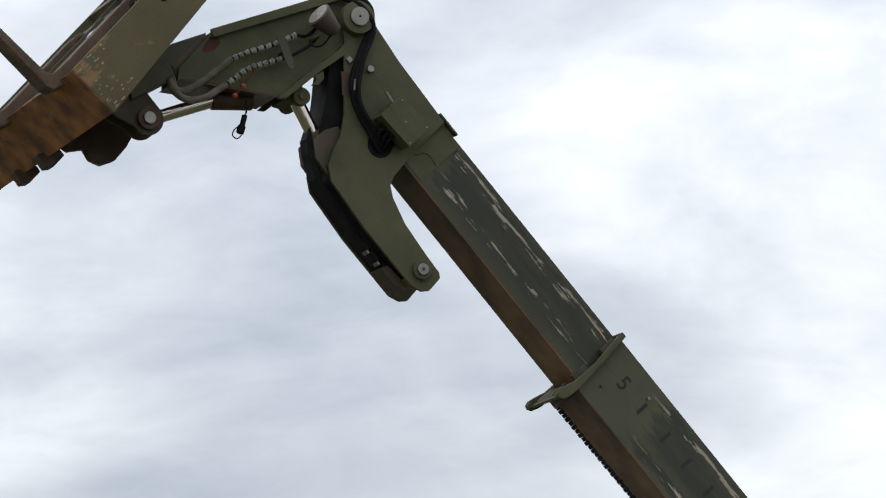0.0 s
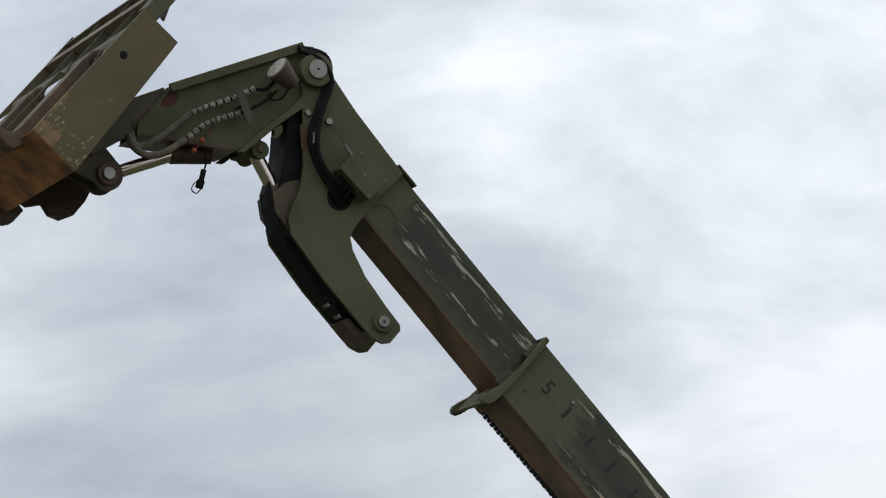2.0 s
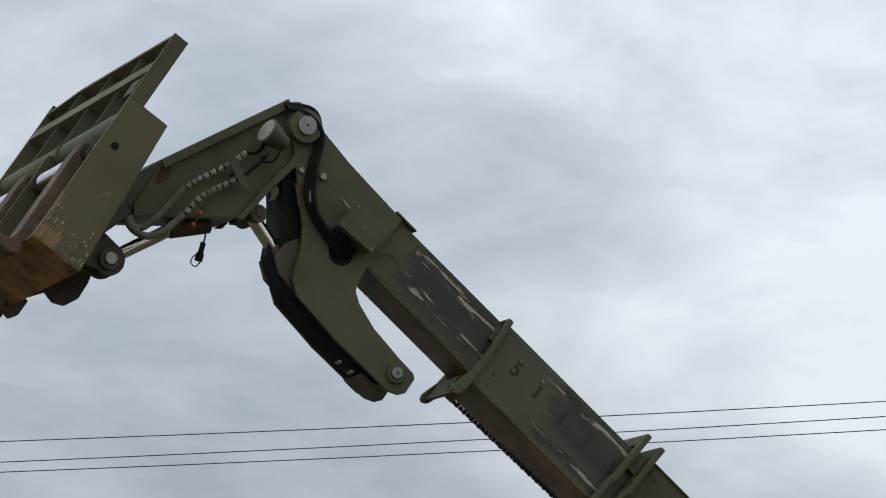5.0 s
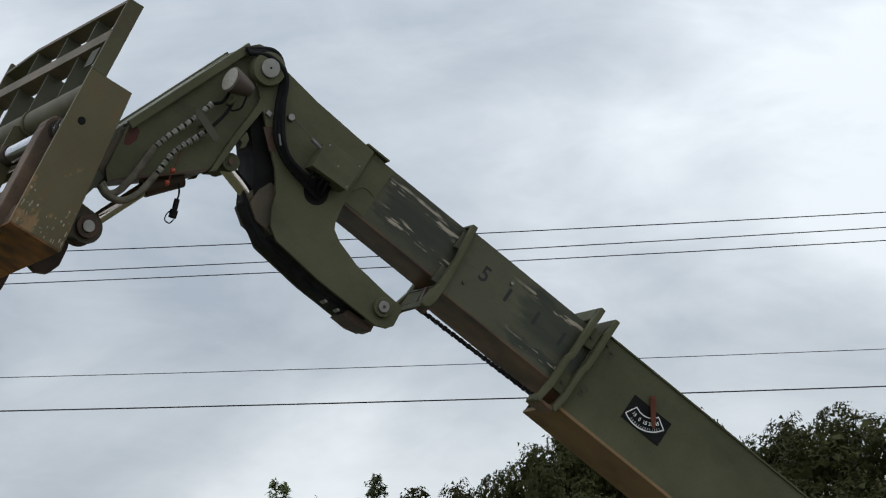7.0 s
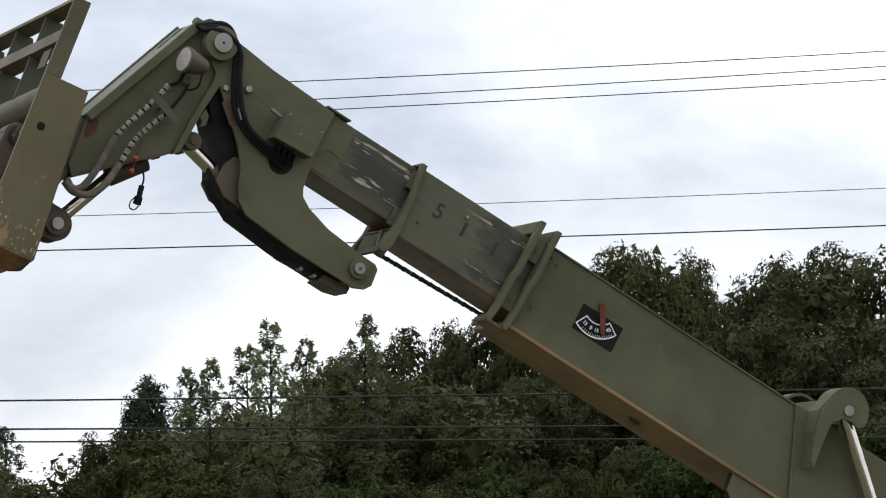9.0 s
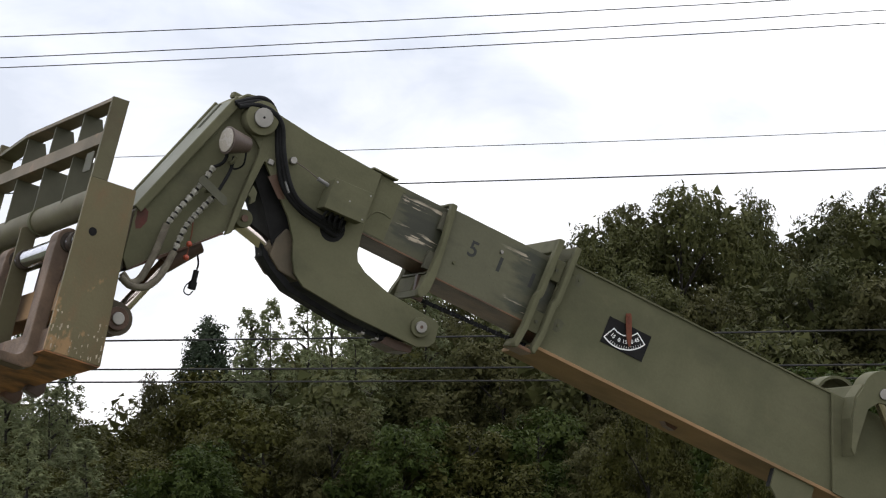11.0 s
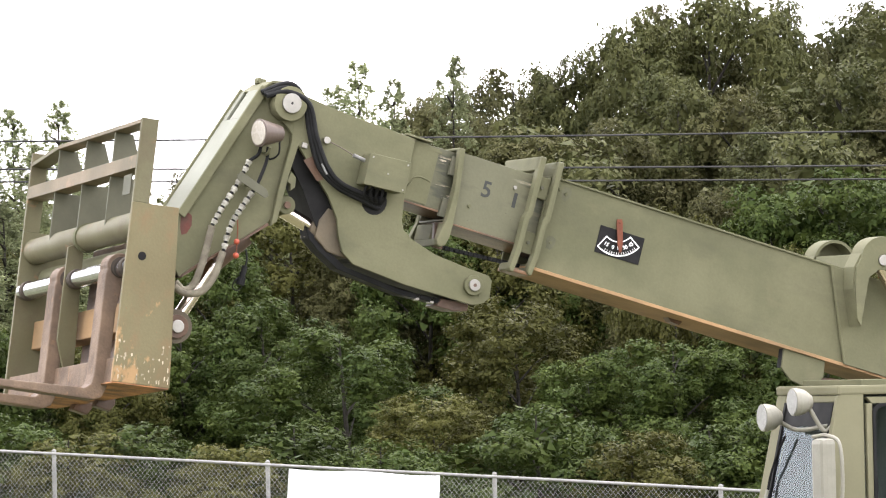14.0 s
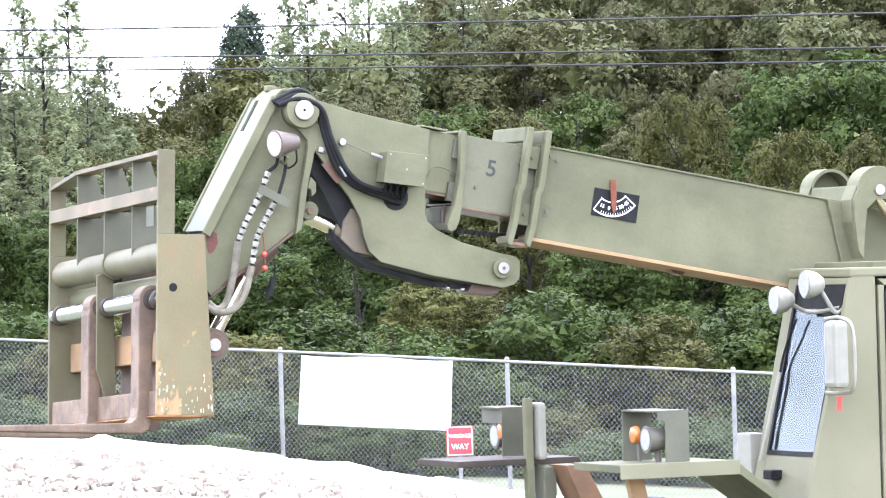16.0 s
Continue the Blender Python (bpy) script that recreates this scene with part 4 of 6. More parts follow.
    part("middle_bar", place(box(B(), 0.14, 0.28, near + 0.03, far - 0.03, 0.34, 0.52)), LIT_DUST, c, "tan-stained cross bar", bevel=0.008)
    part("bottom_bar", place(box(B(), 0.02, 0.30, near + 0.03, far - 0.03, 0.0, 0.15)), RUST, c, "rusty bottom bar", bevel=0.008)
    part("bottom_skin", place(box(B(), 0.004, 0.362, near + 0.002, far - 0.002, -0.010, -0.001)), ORANGE_RUST, c, "orange-rusted underside", bevel=0.003)
    for y in (0.35, 0.80):
        part("rear_hook", place(prism(B(), [(0.30, -0.05), (0.40, -0.07), (0.43, -0.03), (0.43, 0.08), (0.364, 0.09)], y, y + 0.09)), DARK_RUST, c, "dark rusty hook", bevel=0.008)
    part("centre_plate", place(prism(B(), [(-0.01, 0.90), (0.09, 0.95), (0.12, 0.10), (0.06, 0.12), (-0.01, 0.32)], 0.30, 0.325)), OLIVE_RUST, c, "angled centre plate", bevel=0.004)
    for y in (near + 0.05, 0.20, 0.42, far - 0.16):
        part("shaft_collar", place(cyl(B(), (0.05, y, 0.70), (0.05, y + 0.06, 0.70), 0.063, 24)), DARK_BROWN, c, "dark greased collar", bevel=0.006)
    rng = random.Random(8)
    for k in range(46):
        x, z = (0.35 - 0.26 * rng.random() ** 1.6) if k % 3 else 0.01 + 0.06 * rng.random(), 0.02 + 0.24 * rng.random() ** 1.7
        a, b = rng.uniform(0.002, 0.009), rng.uniform(0.003, 0.017)
        part("bare_fleck", place(prism(B(), [(x, z - b), (x + a, z - b * .3), (x + a * .6, z + b), (x - a * .7, z + b * .5)], near - 0.0012, near - 0.0003)), SCUFF, c, "fleck of bare metal")
    # tilt lug and pin behind the carriage
    eye = ring(7.545, -1.282, 0.105, 80, 280, 14)
    eye = [(7.82, -1.18)] + eye + [(7.68, -1.44), (7.82, -1.46)]
    part("tilt_lug", prism(B(), U(eye), -0.10, -0.07), BARREL, c, "rounded lug with an eye", bevel=0.004)
    part("tilt_lug", prism(B(), U(eye), 0.05, 0.08), BARREL, c, bevel=0.004)
    lug = [(7.62, -1.10), (7.52, -1.20), (7.47, -1.33), (7.45, -1.45), (7.48, -1.54), (7.55, -1.58), (7.63, -1.57), (7.68, -1.66), (7.80, -1.70), (7.82, -1.2)]
    part("link_plate", prism(B(), U(lug), 0.36, 0.42), DARK_RUST, c, "rusty link plate", bevel=0.006)
    part("tilt_boss", cyl(B(), (-7.545, -0.125, -1.282), (-7.545, -0.10, -1.282), 0.074, 28), DARK_RUST, c, bevel=0.004)
    part("tilt_pin", cyl(B(), (-7.545, -0.14, -1.282), (-7.545, 0.12, -1.282), 0.040, 24), STEEL, c, "steel pin", bevel=0.004)
    part("pivot_arm", prism(B(), U([(7.62, -0.72), (7.74, -0.62), (7.82, -0.85), (7.80, -1.25), (7.70, -1.30), (7.64, -0.98)]), -0.13, 0.13), GUARD, c, bevel=0.008)
    # forks
    for y in (-0.62, 0.36):
        out = [(-0.045, 0.66)] + ring(0.038, 0.712, 0.080, 195, -20, 14) + [(0.065, 0.60), (0.045, 0.45), (0.045, -0.02), (0.02, -0.085), (-0.03, -0.105), (-1.2, -0.085), (-1.2, -0.06), (-0.09, -0.04), (-0.055, -0.01), (-0.045, 0.05)]
        f = part("fork", place(prism(B(), out, y, y + 0.155)), RUST, c, "rusty brown forged fork", bevel=0.010)
        part("fork_eye", place(cyl(B(), (0.042, y - 0.014, 0.705), (0.042, y, 0.705), 0.064, 24)), DARK_BROWN, f, bevel=0.004)
    return c


def boom_pose(r, part_name):
    """Where a section of the boom is, in the machine's space, for a row of PATH."""
    th, mid, inn, be = r[4:8]
    m = Matrix.Translation(PIVOT) @ pose(0, 0, 0, 0, th, 0)
    if part_name == "middle":
        return m @ pose(-mid, 0, 0)
    if part_name in ("inner", "neck"):
        m = m @ pose(-inn, 0, 0)
    if part_name == "neck":
        m = m @ pose(-PIN[0], 0, PIN[1]) @ pose(0, 0, 0, 0, be, 0) @ pose(PIN[0], 0, -PIN[1])
    return m


def cab():
    z0 = 2.70
    yn, yf = -1.20, -0.33
    # side wall with the door opening, front frame, roof
    xf_top, xf_bot, xb = -3.76, -4.13, -2.25
    bm = B()
    # near side pillar between screen and door
    prism(bm, [(xf_top, z0 - 0.14), (-3.60, z0 - 0.14), (-3.60, 0.95), (xf_bot, 0.95), (xf_bot + 0.02, z0 - 1.5)], yn, yn + 0.05)
    c = part("cab", bm, CAB_PAINT, TRUCK, "olive cab with a sloping windscreen", bevel=0.006)
    part("roof", box(B(), xf_top - 0.02, xb, yn - 0.005, yf + 0.005, z0 - 0.145, z0 - 0.085), CAB_PAINT, c, bevel=0.015)
    part("roof_rack_plate", box(B(), xf_top + 0.16, xb, yn + 0.03, yf - 0.02, z0 - 0.086, z0 - 0.05), OLIVE, c, bevel=0.006)
    part("rear_wall", box(B(), xb - 0.05, xb, yn, yf, 0.95, z0 - 0.145), CAB_PAINT, c)
    part("far_wall", prism(B(), [(xf_top, z0 - 0.145), (xb - 0.05, z0 - 0.145), (xb - 0.05, 0.95), (xf_bot, 0.95)], yf - 0.03, yf), INTERIOR, c)
    part("cab_floor", box(B(), xf_bot, xb, yn + 0.05, yf - 0.03, 0.95, 1.0), INTERIOR, c)
    # door
    dr = part("door", prism(B(), [(-3.585, z0 - 0.16), (-2.60, z0 - 0.16), (-2.60, z0 - 0.20), (-3.545, z0 - 0.20)], yn - 0.012, yn + 0.03), CAB_PAINT, c, "olive door with a rounded window")
    bm = B()
    box(bm, -3.585, -3.545, yn - 0.012, yn + 0.03, 1.05, z0 - 0.2)
    box(bm, -2.65, -2.60, yn - 0.012, yn + 0.03, 1.05, z0 - 0.2)
    box(bm, -3.545, -2.65, yn - 0.012, yn + 0.03, 1.05, z0 - 1.36)
    part("door_frame", bm, CAB_PAINT, dr, bevel=0.006)
    bm = B()
    w0, w1, h0, h1 = -3.545, -2.65, z0 - 1.36, z0 - 0.2
    outer = ring(w1 - 0.06, h1 - 0.06, 0.06, 0, 90, 5) + ring(w0 + 0.06, h1 - 0.06, 0.06, 90, 180, 5) + ring(w0 + 0.06, h0 + 0.06, 0.06, 180, 270, 5) + ring(w1 - 0.06, h0 + 0.06, 0.06, 270, 360, 5)
    pts_o = [(x, z) for x, z in outer]
    cx, cz = (w0 + w1) / 2, (h0 + h1) / 2
    pts_i = [(cx + (x - cx) * 0.955, cz + (z - cz) * 0.965) for x, z in outer]
    for k in range(len(pts_o)):
        j = (k + 1) % len(pts_o)
        prism(bm, [pts_o[k], pts_o[j], pts_i[j], pts_i[k]], yn - 0.02, yn + 0.012)
    part("window_seal", bm, BLACK, dr, "black rubber seal")
    gl = part("window_pane", prism(B(), pts_i, yn - 0.004, yn + 0.002), GLASS, dr, "clear window pane")
    gl.visible_shadow = False
    # windscreen in its frame, leaning back
    def fx(z):
        return xf_top + (xf_bot - xf_top) * (z0 - 0.14 - z) / (z0 - 0.14 - 0.95)

    def slab(bm, y0, y1, za, zb, d0, d1):
        return prism(bm, [(fx(za) + d0, za), (fx(zb) + d0, zb), (fx(zb) + d1, zb), (fx(za) + d1, za)], y0, y1)
    bm = B()
    slab(bm, yf - 0.13, yf, 1.0, z0 - 0.146, -0.012, 0.04)
    slab(bm, yn + 0.001, yn + 0.05, 1.0, z0 - 0.146, -0.012, 0.04)
    slab(bm, yn + 0.05, yf - 0.13, z0 - 0.19, z0 - 0.146, -0.012, 0.04)
    slab(bm, yn + 0.05, yf - 0.13, 0.98, z0 - 1.26, -0.012, 0.04)
    part("front_frame", bm, CAB_PAINT, c, bevel=0.008)
    bm = B()
    slab(bm, yn + 0.05, yn + 0.075, z0 - 1.26, z0 - 0.19, -0.016, 0.02)
    slab(bm, yf - 0.155, yf - 0.13, z0 - 1.26, z0 - 0.19, -0.016, 0.02)
    slab(bm, yn + 0.075, yf - 0.155, z0 - 1.26, z0 - 1.232, -0.016, 0.02)
    part("screen_seal", bm, BLACK, c, "black rubber seal")
    ws = part("windscreen", slab(B(), yn + 0.075, yf - 0.155, z0 - 1.232, z0 - 0.34, -0.006, 0.0), GLASS, c, "windscreen that mirrors the sky")
    ws.visible_shadow = False
    part("sun_band", slab(B(), yn + 0.075, yf - 0.155, z0 - 0.336, z0 - 0.19, -0.006, 0.0), BLACK_PAINT, c, "dark band along the top of the screen")
    # wiper
    part("wiper_blade", tube(B(), [(fx(z0 - 1.30) - 0.05, yf - 0.13, z0 - 1.30), (fx(z0 - 0.74) - 0.04, yf - 0.165, z0 - 0.74)], 0.013, 6, 1), LAMP_PALE, c, "bright wiper along the screen's edge")
    part("lamp_lead", tube(B(), [(fx(z0 - 0.40) - 0.05, yf - 0.30, z0 - 0.40), (fx(z0 - 0.55) - 0.05, yf - 0.22, z0 - 0.55), (fx(z0 - 0.66) - 0.04, yf - 0.17, z0 - 0.66), (fx(z0 - 0.76) - 0.035, yf - 0.16, z0 - 0.76)], 0.008, 8), BLACK, c, "black lead down from the lamp")
    part("wiper_motor", box(B(), fx(z0 - 1.38) - 0.09, fx(z0 - 1.38) - 0.01, yf - 0.40, yf - 0.28, z0 - 1.41, z0 - 1.35), BLACK, c, bevel=0.01)
    # spot lamps on the screen's upper edge
    for (x, y, z), nm in (((-4.087, -0.75, z0 - 0.279), "a"), ((-4.046, -1.1, z0 - 0.183), "b")):
        ax = Vector((-0.99, 0.05, -0.02)).normalized()
        p = Vector((x, y, z))
        bm = B()
        for r0, r1, s0, s1 in ((0.086, 0.088, 0.0, 0.03), (0.088, 0.075, 0.03, 0.08), (0.075, 0.040, 0.08, 0.125)):
            cyl(bm, p - ax * s0, p - ax * s1, r0, 28, r1)
        lamp = part("spot_lamp", bm, LAMP_PALE, c, "round pale spot lamp", smooth=True)
        part("spot_lens", cyl(B(), p + ax * 0.0008, p + ax * 0.006, 0.078, 28), LENS, lamp, "clear lens")
        part("spot_arm", tube(B(), [p - ax * 0.10 + Vector((0, 0, -0.02)), Vector((fx(z0 - 0.3) - 0.05, y - 0.02, z0 - 0.36)), Vector((fx(z0 - 0.3) + 0.0, yn + 0.04, z0 - 0.33))], 0.014, 8), LAMP_PALE, lamp)
    # mirror on its loop
    part("mirror_head", box(B(), -4.03, -3.93, yn - 0.27, yn - 0.10, z0 - 0.83, z0 - 0.41), LAMP_PALE, c, "grey rounded mirror head", bevel=0.035)
    part("mirror_loop", tube(B(), [(-3.98, yn - 0.02, z0 - 0.86), (-3.92, yn - 0.14, z0 - 0.86), (-3.895, yn - 0.25, z0 - 0.81), (-3.895, yn - 0.25, z0 - 0.47), (-3.92, yn - 0.14, z0 - 0.395), (-3.97, yn - 0.02, z0 - 0.40)], 0.013, 8), LAMP_PALE, c, smooth=True)
    part("mirror_tag", prism(B(), [(-3.97, z0 - 0.97), (-3.94, z0 - 0.97), (-3.935, z0 - 0.88), (-3.965, z0 - 0.88)], yn - 0.16, yn - 0.15), TAG, c, "red tag")
    # seat seen through the door
    s = part("seat", box(B(), -3.35, -2.80, -1.0, -0.5, 1.30, 1.42), SEAT, c, "grey patterned seat", bevel=0.04)
    part("seat_back", box(B(), -2.90, -2.75, -1.0, -0.5, 1.42, 2.0), SEAT, s, bevel=0.04)
    part("seat_base", box(B(), -3.2, -2.9, -0.9, -0.6, 1.0, 1.30), INTERIOR, s)
    part("lower_side", box(B(), xf_bot, xb, yn + 0.001, yn + 0.04, 0.80, 0.95), CAB_PAINT, c)
    part("side_box", box(B(), -4.07, -3.95, yf + 0.02, yf + 0.22, z0 - 1.45, z0 - 1.13), LAMP_PALE, c, bevel=0.006)


def headlight_guard(x, y, mirrored):
    """A guard of sheet metal, open to front and back, round a headlamp and an amber marker."""
    z = 2.70 - 1.25
    w = 0.34 if mirrored else 0.50
    if mirrored:
        side = [(x, z), (x + 0.22, z), (x + 0.22, z + 0.32), (x, z + 0.32)]
        lamp, mark = (0.03, 0.17, 0.13), (0.030, 0.085, 0.16)
    else:
        side = [(x + 0.05, z), (x + 0.21, z), (x + 0.21, z + 0.32), (x, z + 0.32), (x, z + 0.262), (x + 0.04, z + 0.255), (x + 0.05, z + 0.235)]
        lamp, mark = (-0.020, 0.115, 0.140), (-0.01, 0.33, 0.165)
    g = part("headlight_guard", prism(B(), side, y, y + 0.012), GUARD, TRUCK, "olive guard box round a headlamp", bevel=0.002)
    part("guard_roof", box(B(), x - 0.02, x + 0.20, y + 0.0125, y + w, z + 0.308, z + 0.32), GUARD, g, bevel=0.002)
    if mirrored:
        part("guard_valance", box(B(), x + 0.0, x + 0.012, y + 0.0125, y + w, z + 0.215, z + 0.3075), GUARD, g)
    else:
        part("guard_wall", box(B(), x - 0.02, x + 0.18, y + w - 0.012, y + w, z, z + 0.3075), GUARD, g, bevel=0.002)
    lx, ly, lz = x + lamp[0], y + lamp[1], z + lamp[2]
    part("headlamp", cyl(B(), (lx, ly, lz), (lx + 0.15, ly, lz), 0.082, 32, 0.058), LAMP_SHELL, g, "dull brown lamp shell", bevel=0.006, smooth=True)
    part("lamp_rim", cyl(B(), (lx - 0.014, ly, lz), (lx - 0.001, ly, lz), 0.087, 32), LAMP_SHELL, g, bevel=0.004)
    part("headlamp_lens", cyl(B(), (lx - 0.018, ly, lz), (lx - 0.0145, ly, lz), 0.067, 32), LENS, g, "clear round lens", bevel=0.002)
    part("lamp_stem", cyl(B(), (lx + 0.07, ly, z), (lx + 0.07, ly, lz - 0.07), 0.02, 12), LAMP_SHELL, g)
    mx, my, mz = x + mark[0], y + mark[1], z + mark[2]
    part("marker_lamp", cyl(B(), (mx - 0.018, my, mz), (mx + 0.02, my, mz), 0.050, 24, 0.060), AMBER, g, "amber marker lamp", bevel=0.012, smooth=True)
    part("marker_stem", box(B(), mx + 0.021, mx + 0.035, my - 0.02, my + 0.02, z, mz + 0.03), LAMP_SHELL, g)


def chassis():
    z0 = 2.70
    p = part("front_platform", box(B(), -5.40, -4.62, -1.24, -0.52, z0 - 1.30, z0 - 1.252), OLIVE, TRUCK, "olive fender platform", bevel=0.006)
    part("platform_slope", prism(B(), [(-4.62, z0 - 1.252), (-4.30, z0 - 1.50), (-4.33, z0 - 1.53), (-4.65, z0 - 1.30)], -1.24, -0.52), OLIVE, p, bevel=0.004)
    part("platform_edge", box(B(), -5.405, -4.60, -1.26, -1.24, z0 - 1.34, z0 - 1.248), CAB_PAINT, p, bevel=0.004)
    part("platform_leg", prism(B(), [(-5.25, z0 - 1.30), (-5.15, z0 - 1.30), (-5.0, 0.7), (-5.12, 0.7)], -1.0, -0.94), LIT_DUST, p)
    bm = box(B(), -5.75, -4.90, 0.52, 1.24, z0 - 1.30, z0 - 1.26)
    q = part("front_platform", bm, DARK_BROWN, TRUCK, "dark brown-stained fender platform", bevel=0.006)
    part("marker_post", box(B(), -5.28, -5.23, 0.50, 0.56, z0 - 1.75, z0 - 0.87), OLIVE, q, bevel=0.004)
    part("marker_pad", box(B(), -5.22, -5.16, 0.44, 0.60, z0 - 1.27, z0 - 0.90), LAMP_PALE, q, "pale rounded pad on a post", bevel=0.025)
    part("brace", prism(B(), [(-5.14, z0 - 1.30), (-5.00, z0 - 1.30), (-4.74, 0.9), (-4.92, 0.9)], 0.2, 0.48), BRACE, q, "rust-brown brace", bevel=0.006)
    part("marker_base", box(B(), -5.20, -5.11, 0.42, 0.58, z0 - 1.75, z0 - 1.31), GUARD, q, bevel=0.01)
    headlight_guard(-5.11, -1.17, False)
    headlight_guard(-5.34, 0.76, True)
    # frame, axles and wheels that carry the machine
    f = part("frame", box(B(), -5.0, 1.2, -0.45, 0.45, 0.50, 1.0), OLIVE, TRUCK, bevel=0.02)
    part("tower", prism(B(), [(-0.5, 1.0), (0.5, 1.0), (0.35, 2.3), (-0.2, 2.3)], 0.275, 0.32), OLIVE, f)
    part("tower", prism(B(), [(-0.5, 1.0), (0.5, 1.0), (0.35, 2.3), (-0.2, 2.3)], -0.32, -0.275), OLIVE, f)
    part("boom_hinge", cyl(B(), (0, -0.34, PIVOT.z), (0, 0.34, PIVOT.z), 0.06, 20), STEEL, f)
    for x in (-4.1, -0.4):
        part("axle", cyl(B(), (x, -0.9, 0.56), (x, 0.9, 0.56), 0.12, 16), OLIVE, f)
        for y in (-1.02, 1.02):
            w = part("wheel", cyl(B(), (x, y - 0.1, 0.56), (x, y + 0.1, 0.56), 0.28, 24), OLIVE, TRUCK)
            bm = B()
            cyl(bm, (x, y - 0.22, 0.56), (x, y + 0.22, 0.56), 0.50, 36)
            for k in range(24):
                a = 2 * math.pi * k / 24
                m = Matrix.Translation((x, y, 0.56)) @ Matrix.Rotation(a, 4, "Y") @ Matrix.Translation((0, 0.11 * (-1) ** k, 0.515)) @ Matrix.Diagonal((0.08, 0.22, 0.09, 1))
                bmesh.ops.create_cube(bm, size=1, matrix=m)
            part("tyre", bm, BLACK, w, "black lugged tyre", bevel=0.01)


BARREL = surface("brown_stained_olive", (0.105, 0.082, 0.052), (0.075, 0.062, 0.042), rough=0.65, scale=5, spread=0.12, bump=0.12, stain=(0.16, 0.10, 0.055), amount=0.2, stain_scale=(6, 6, 6), soft=0.2)
SMUDGE = surface("greasy_olive", (0.075, 0.074, 0.048), (0.10, 0.098, 0.062), rough=0.75, gloss=0.12, scale=14, spread=0.1, bump=0.05)
LAMP_SHELL = surface("dull_lamp_shell", (0.088, 0.080, 0.060), (0.065, 0.058, 0.043), rough=0.6, scale=9, spread=0.1)
BAND = surface("pale_coupling", (0.36, 0.345, 0.29), (0.17, 0.16, 0.13), rough=0.5, scale=25, spread=0.15, bump=0.1)
GUARD = surface("dull_dark_olive", (0.090, 0.087, 0.057), (0.070, 0.068, 0.045), rough=0.65, scale=4, spread=0.08, bump=0.06, stain=(0.13, 0.11, 0.07), amount=0.15, stain_scale=(6, 6, 6), soft=0.2)
DARK_BROWN = surface("dark_stained_steel", (0.060, 0.046, 0.034), (0.040, 0.033, 0.026), rough=0.75, gloss=0.12, scale=5, spread=0.12, bump=0.15)
BRACE = surface("rust_brown_paint", (0.160, 0.088, 0.048), (0.115, 0.070, 0.042), rough=0.75, gloss=0.15, scale=5, spread=0.12, bump=0.15)
BROWNED = surface("browned_olive_paint", (0.150, 0.112, 0.066), (0.112, 0.092, 0.055), rough=0.6, scale=3, stain=(0.24, 0.15, 0.085), amount=0.3, stain_scale=(5, 5, 5), spread=0.1, bump=0.12, soft=0.15)
SCUFF = surface("bare_rubbed_paint", (0.45, 0.375, 0.27), (0.29, 0.24, 0.17), rough=0.4, scale=7, spread=0.15, bump=0.1, stain=(0.07, 0.072, 0.05), amount=0.42, stain_scale=(9, 30, 30), soft=0.1)
# a paler olive with lighter patches, for the gooseneck's top plate only
OLIVE_TOP = surface("paler_patched_olive", (0.165, 0.170, 0.130), (0.13, 0.134, 0.097), rough=0.62, scale=2.0, spread=0.06, bump=0.06, stain=(0.36, 0.35, 0.31), amount=0.12, stain_scale=(5, 5, 5))
PRIMER = surface("red_primer", (0.095, 0.030, 0.021), (0.07, 0.035, 0.025), rough=0.75, scale=12, spread=0.15, bump=0.1)
LAMP_GREY = surface("grey_brown_housing", (0.095, 0.070, 0.056), rough=0.45, scale=9, spread=0.06)
LAMP_PALE = surface("pale_olive_housing", (0.20, 0.19, 0.15), rough=0.45, scale=9, spread=0.05)
TAG = plain("red_plastic_tag", (0.75, 0.03, 0.02), 0.4)
SECTIONS = {"outer": outer_boom(), "middle": middle_boom(), "inner": inner_boom(), "neck": gooseneck(), "carriage": carriage(), "needle": needle(), "chain": chain(), "plug": hanging_plug()}
cab()
chassis()
# lift cylinder seen under the near lug: rod follows the boom
LIFT = part("lift_rod", cyl(B(), (0, 0, 0), (0.62, 0, -1.25), 0.045, 24), WARM_CHROME, TRUCK, "bright chromed lift rod", smooth=True)


# ---- ground, stone bank, fence, signs, cables ----
def ground_height(x, y):
    """Flat yard that falls a little towards the fence on one side, rises under the eye and climbs behind the fence."""
    d = math.hypot(x, y)
    az = math.degrees(math.atan2(x, y))
    z = 0.0
    z += 1.15 * max(0.0, 1 - d / 12.0) ** 1.5
    f = min(1.0, max(0.0, (d - 42) / 20))
    side = min(9.0, max(-6.0, az - 17.7))
    z += f * (0.06 - side * 0.083)
    if d > 74:
        z += min(d - 74, 90) * 0.055
    return z


def make_ground():
    bm = B()
    radii = [0.5, 4, 8, 12, 18, 26, 36, 42, 48, 54, 60, 66, 72, 78, 86, 96, 110, 130, 165, 240, 500, 1200, 3500]
    n = 144
    rows = []
    for r in radii:
        rows.append([bm.verts.new((r * math.sin(a), r * math.cos(a), ground_height(r * math.sin(a), r * math.cos(a)))) for a in (2 * math.pi * k / n for k in range(n))])
    for a, b in zip(rows, rows[1:]):
        for k in range(n):
            bm.faces.new((a[k], a[(k + 1) % n], b[(k + 1) % n], b[k]))
    bm.faces.new(rows[0])
    g = part("ground", bm, GROUND, smooth=True)
    tagged(g, "trodden gravel and grass ground", "ground", kind="structure")


make_ground()
FENCE_D = 66.5


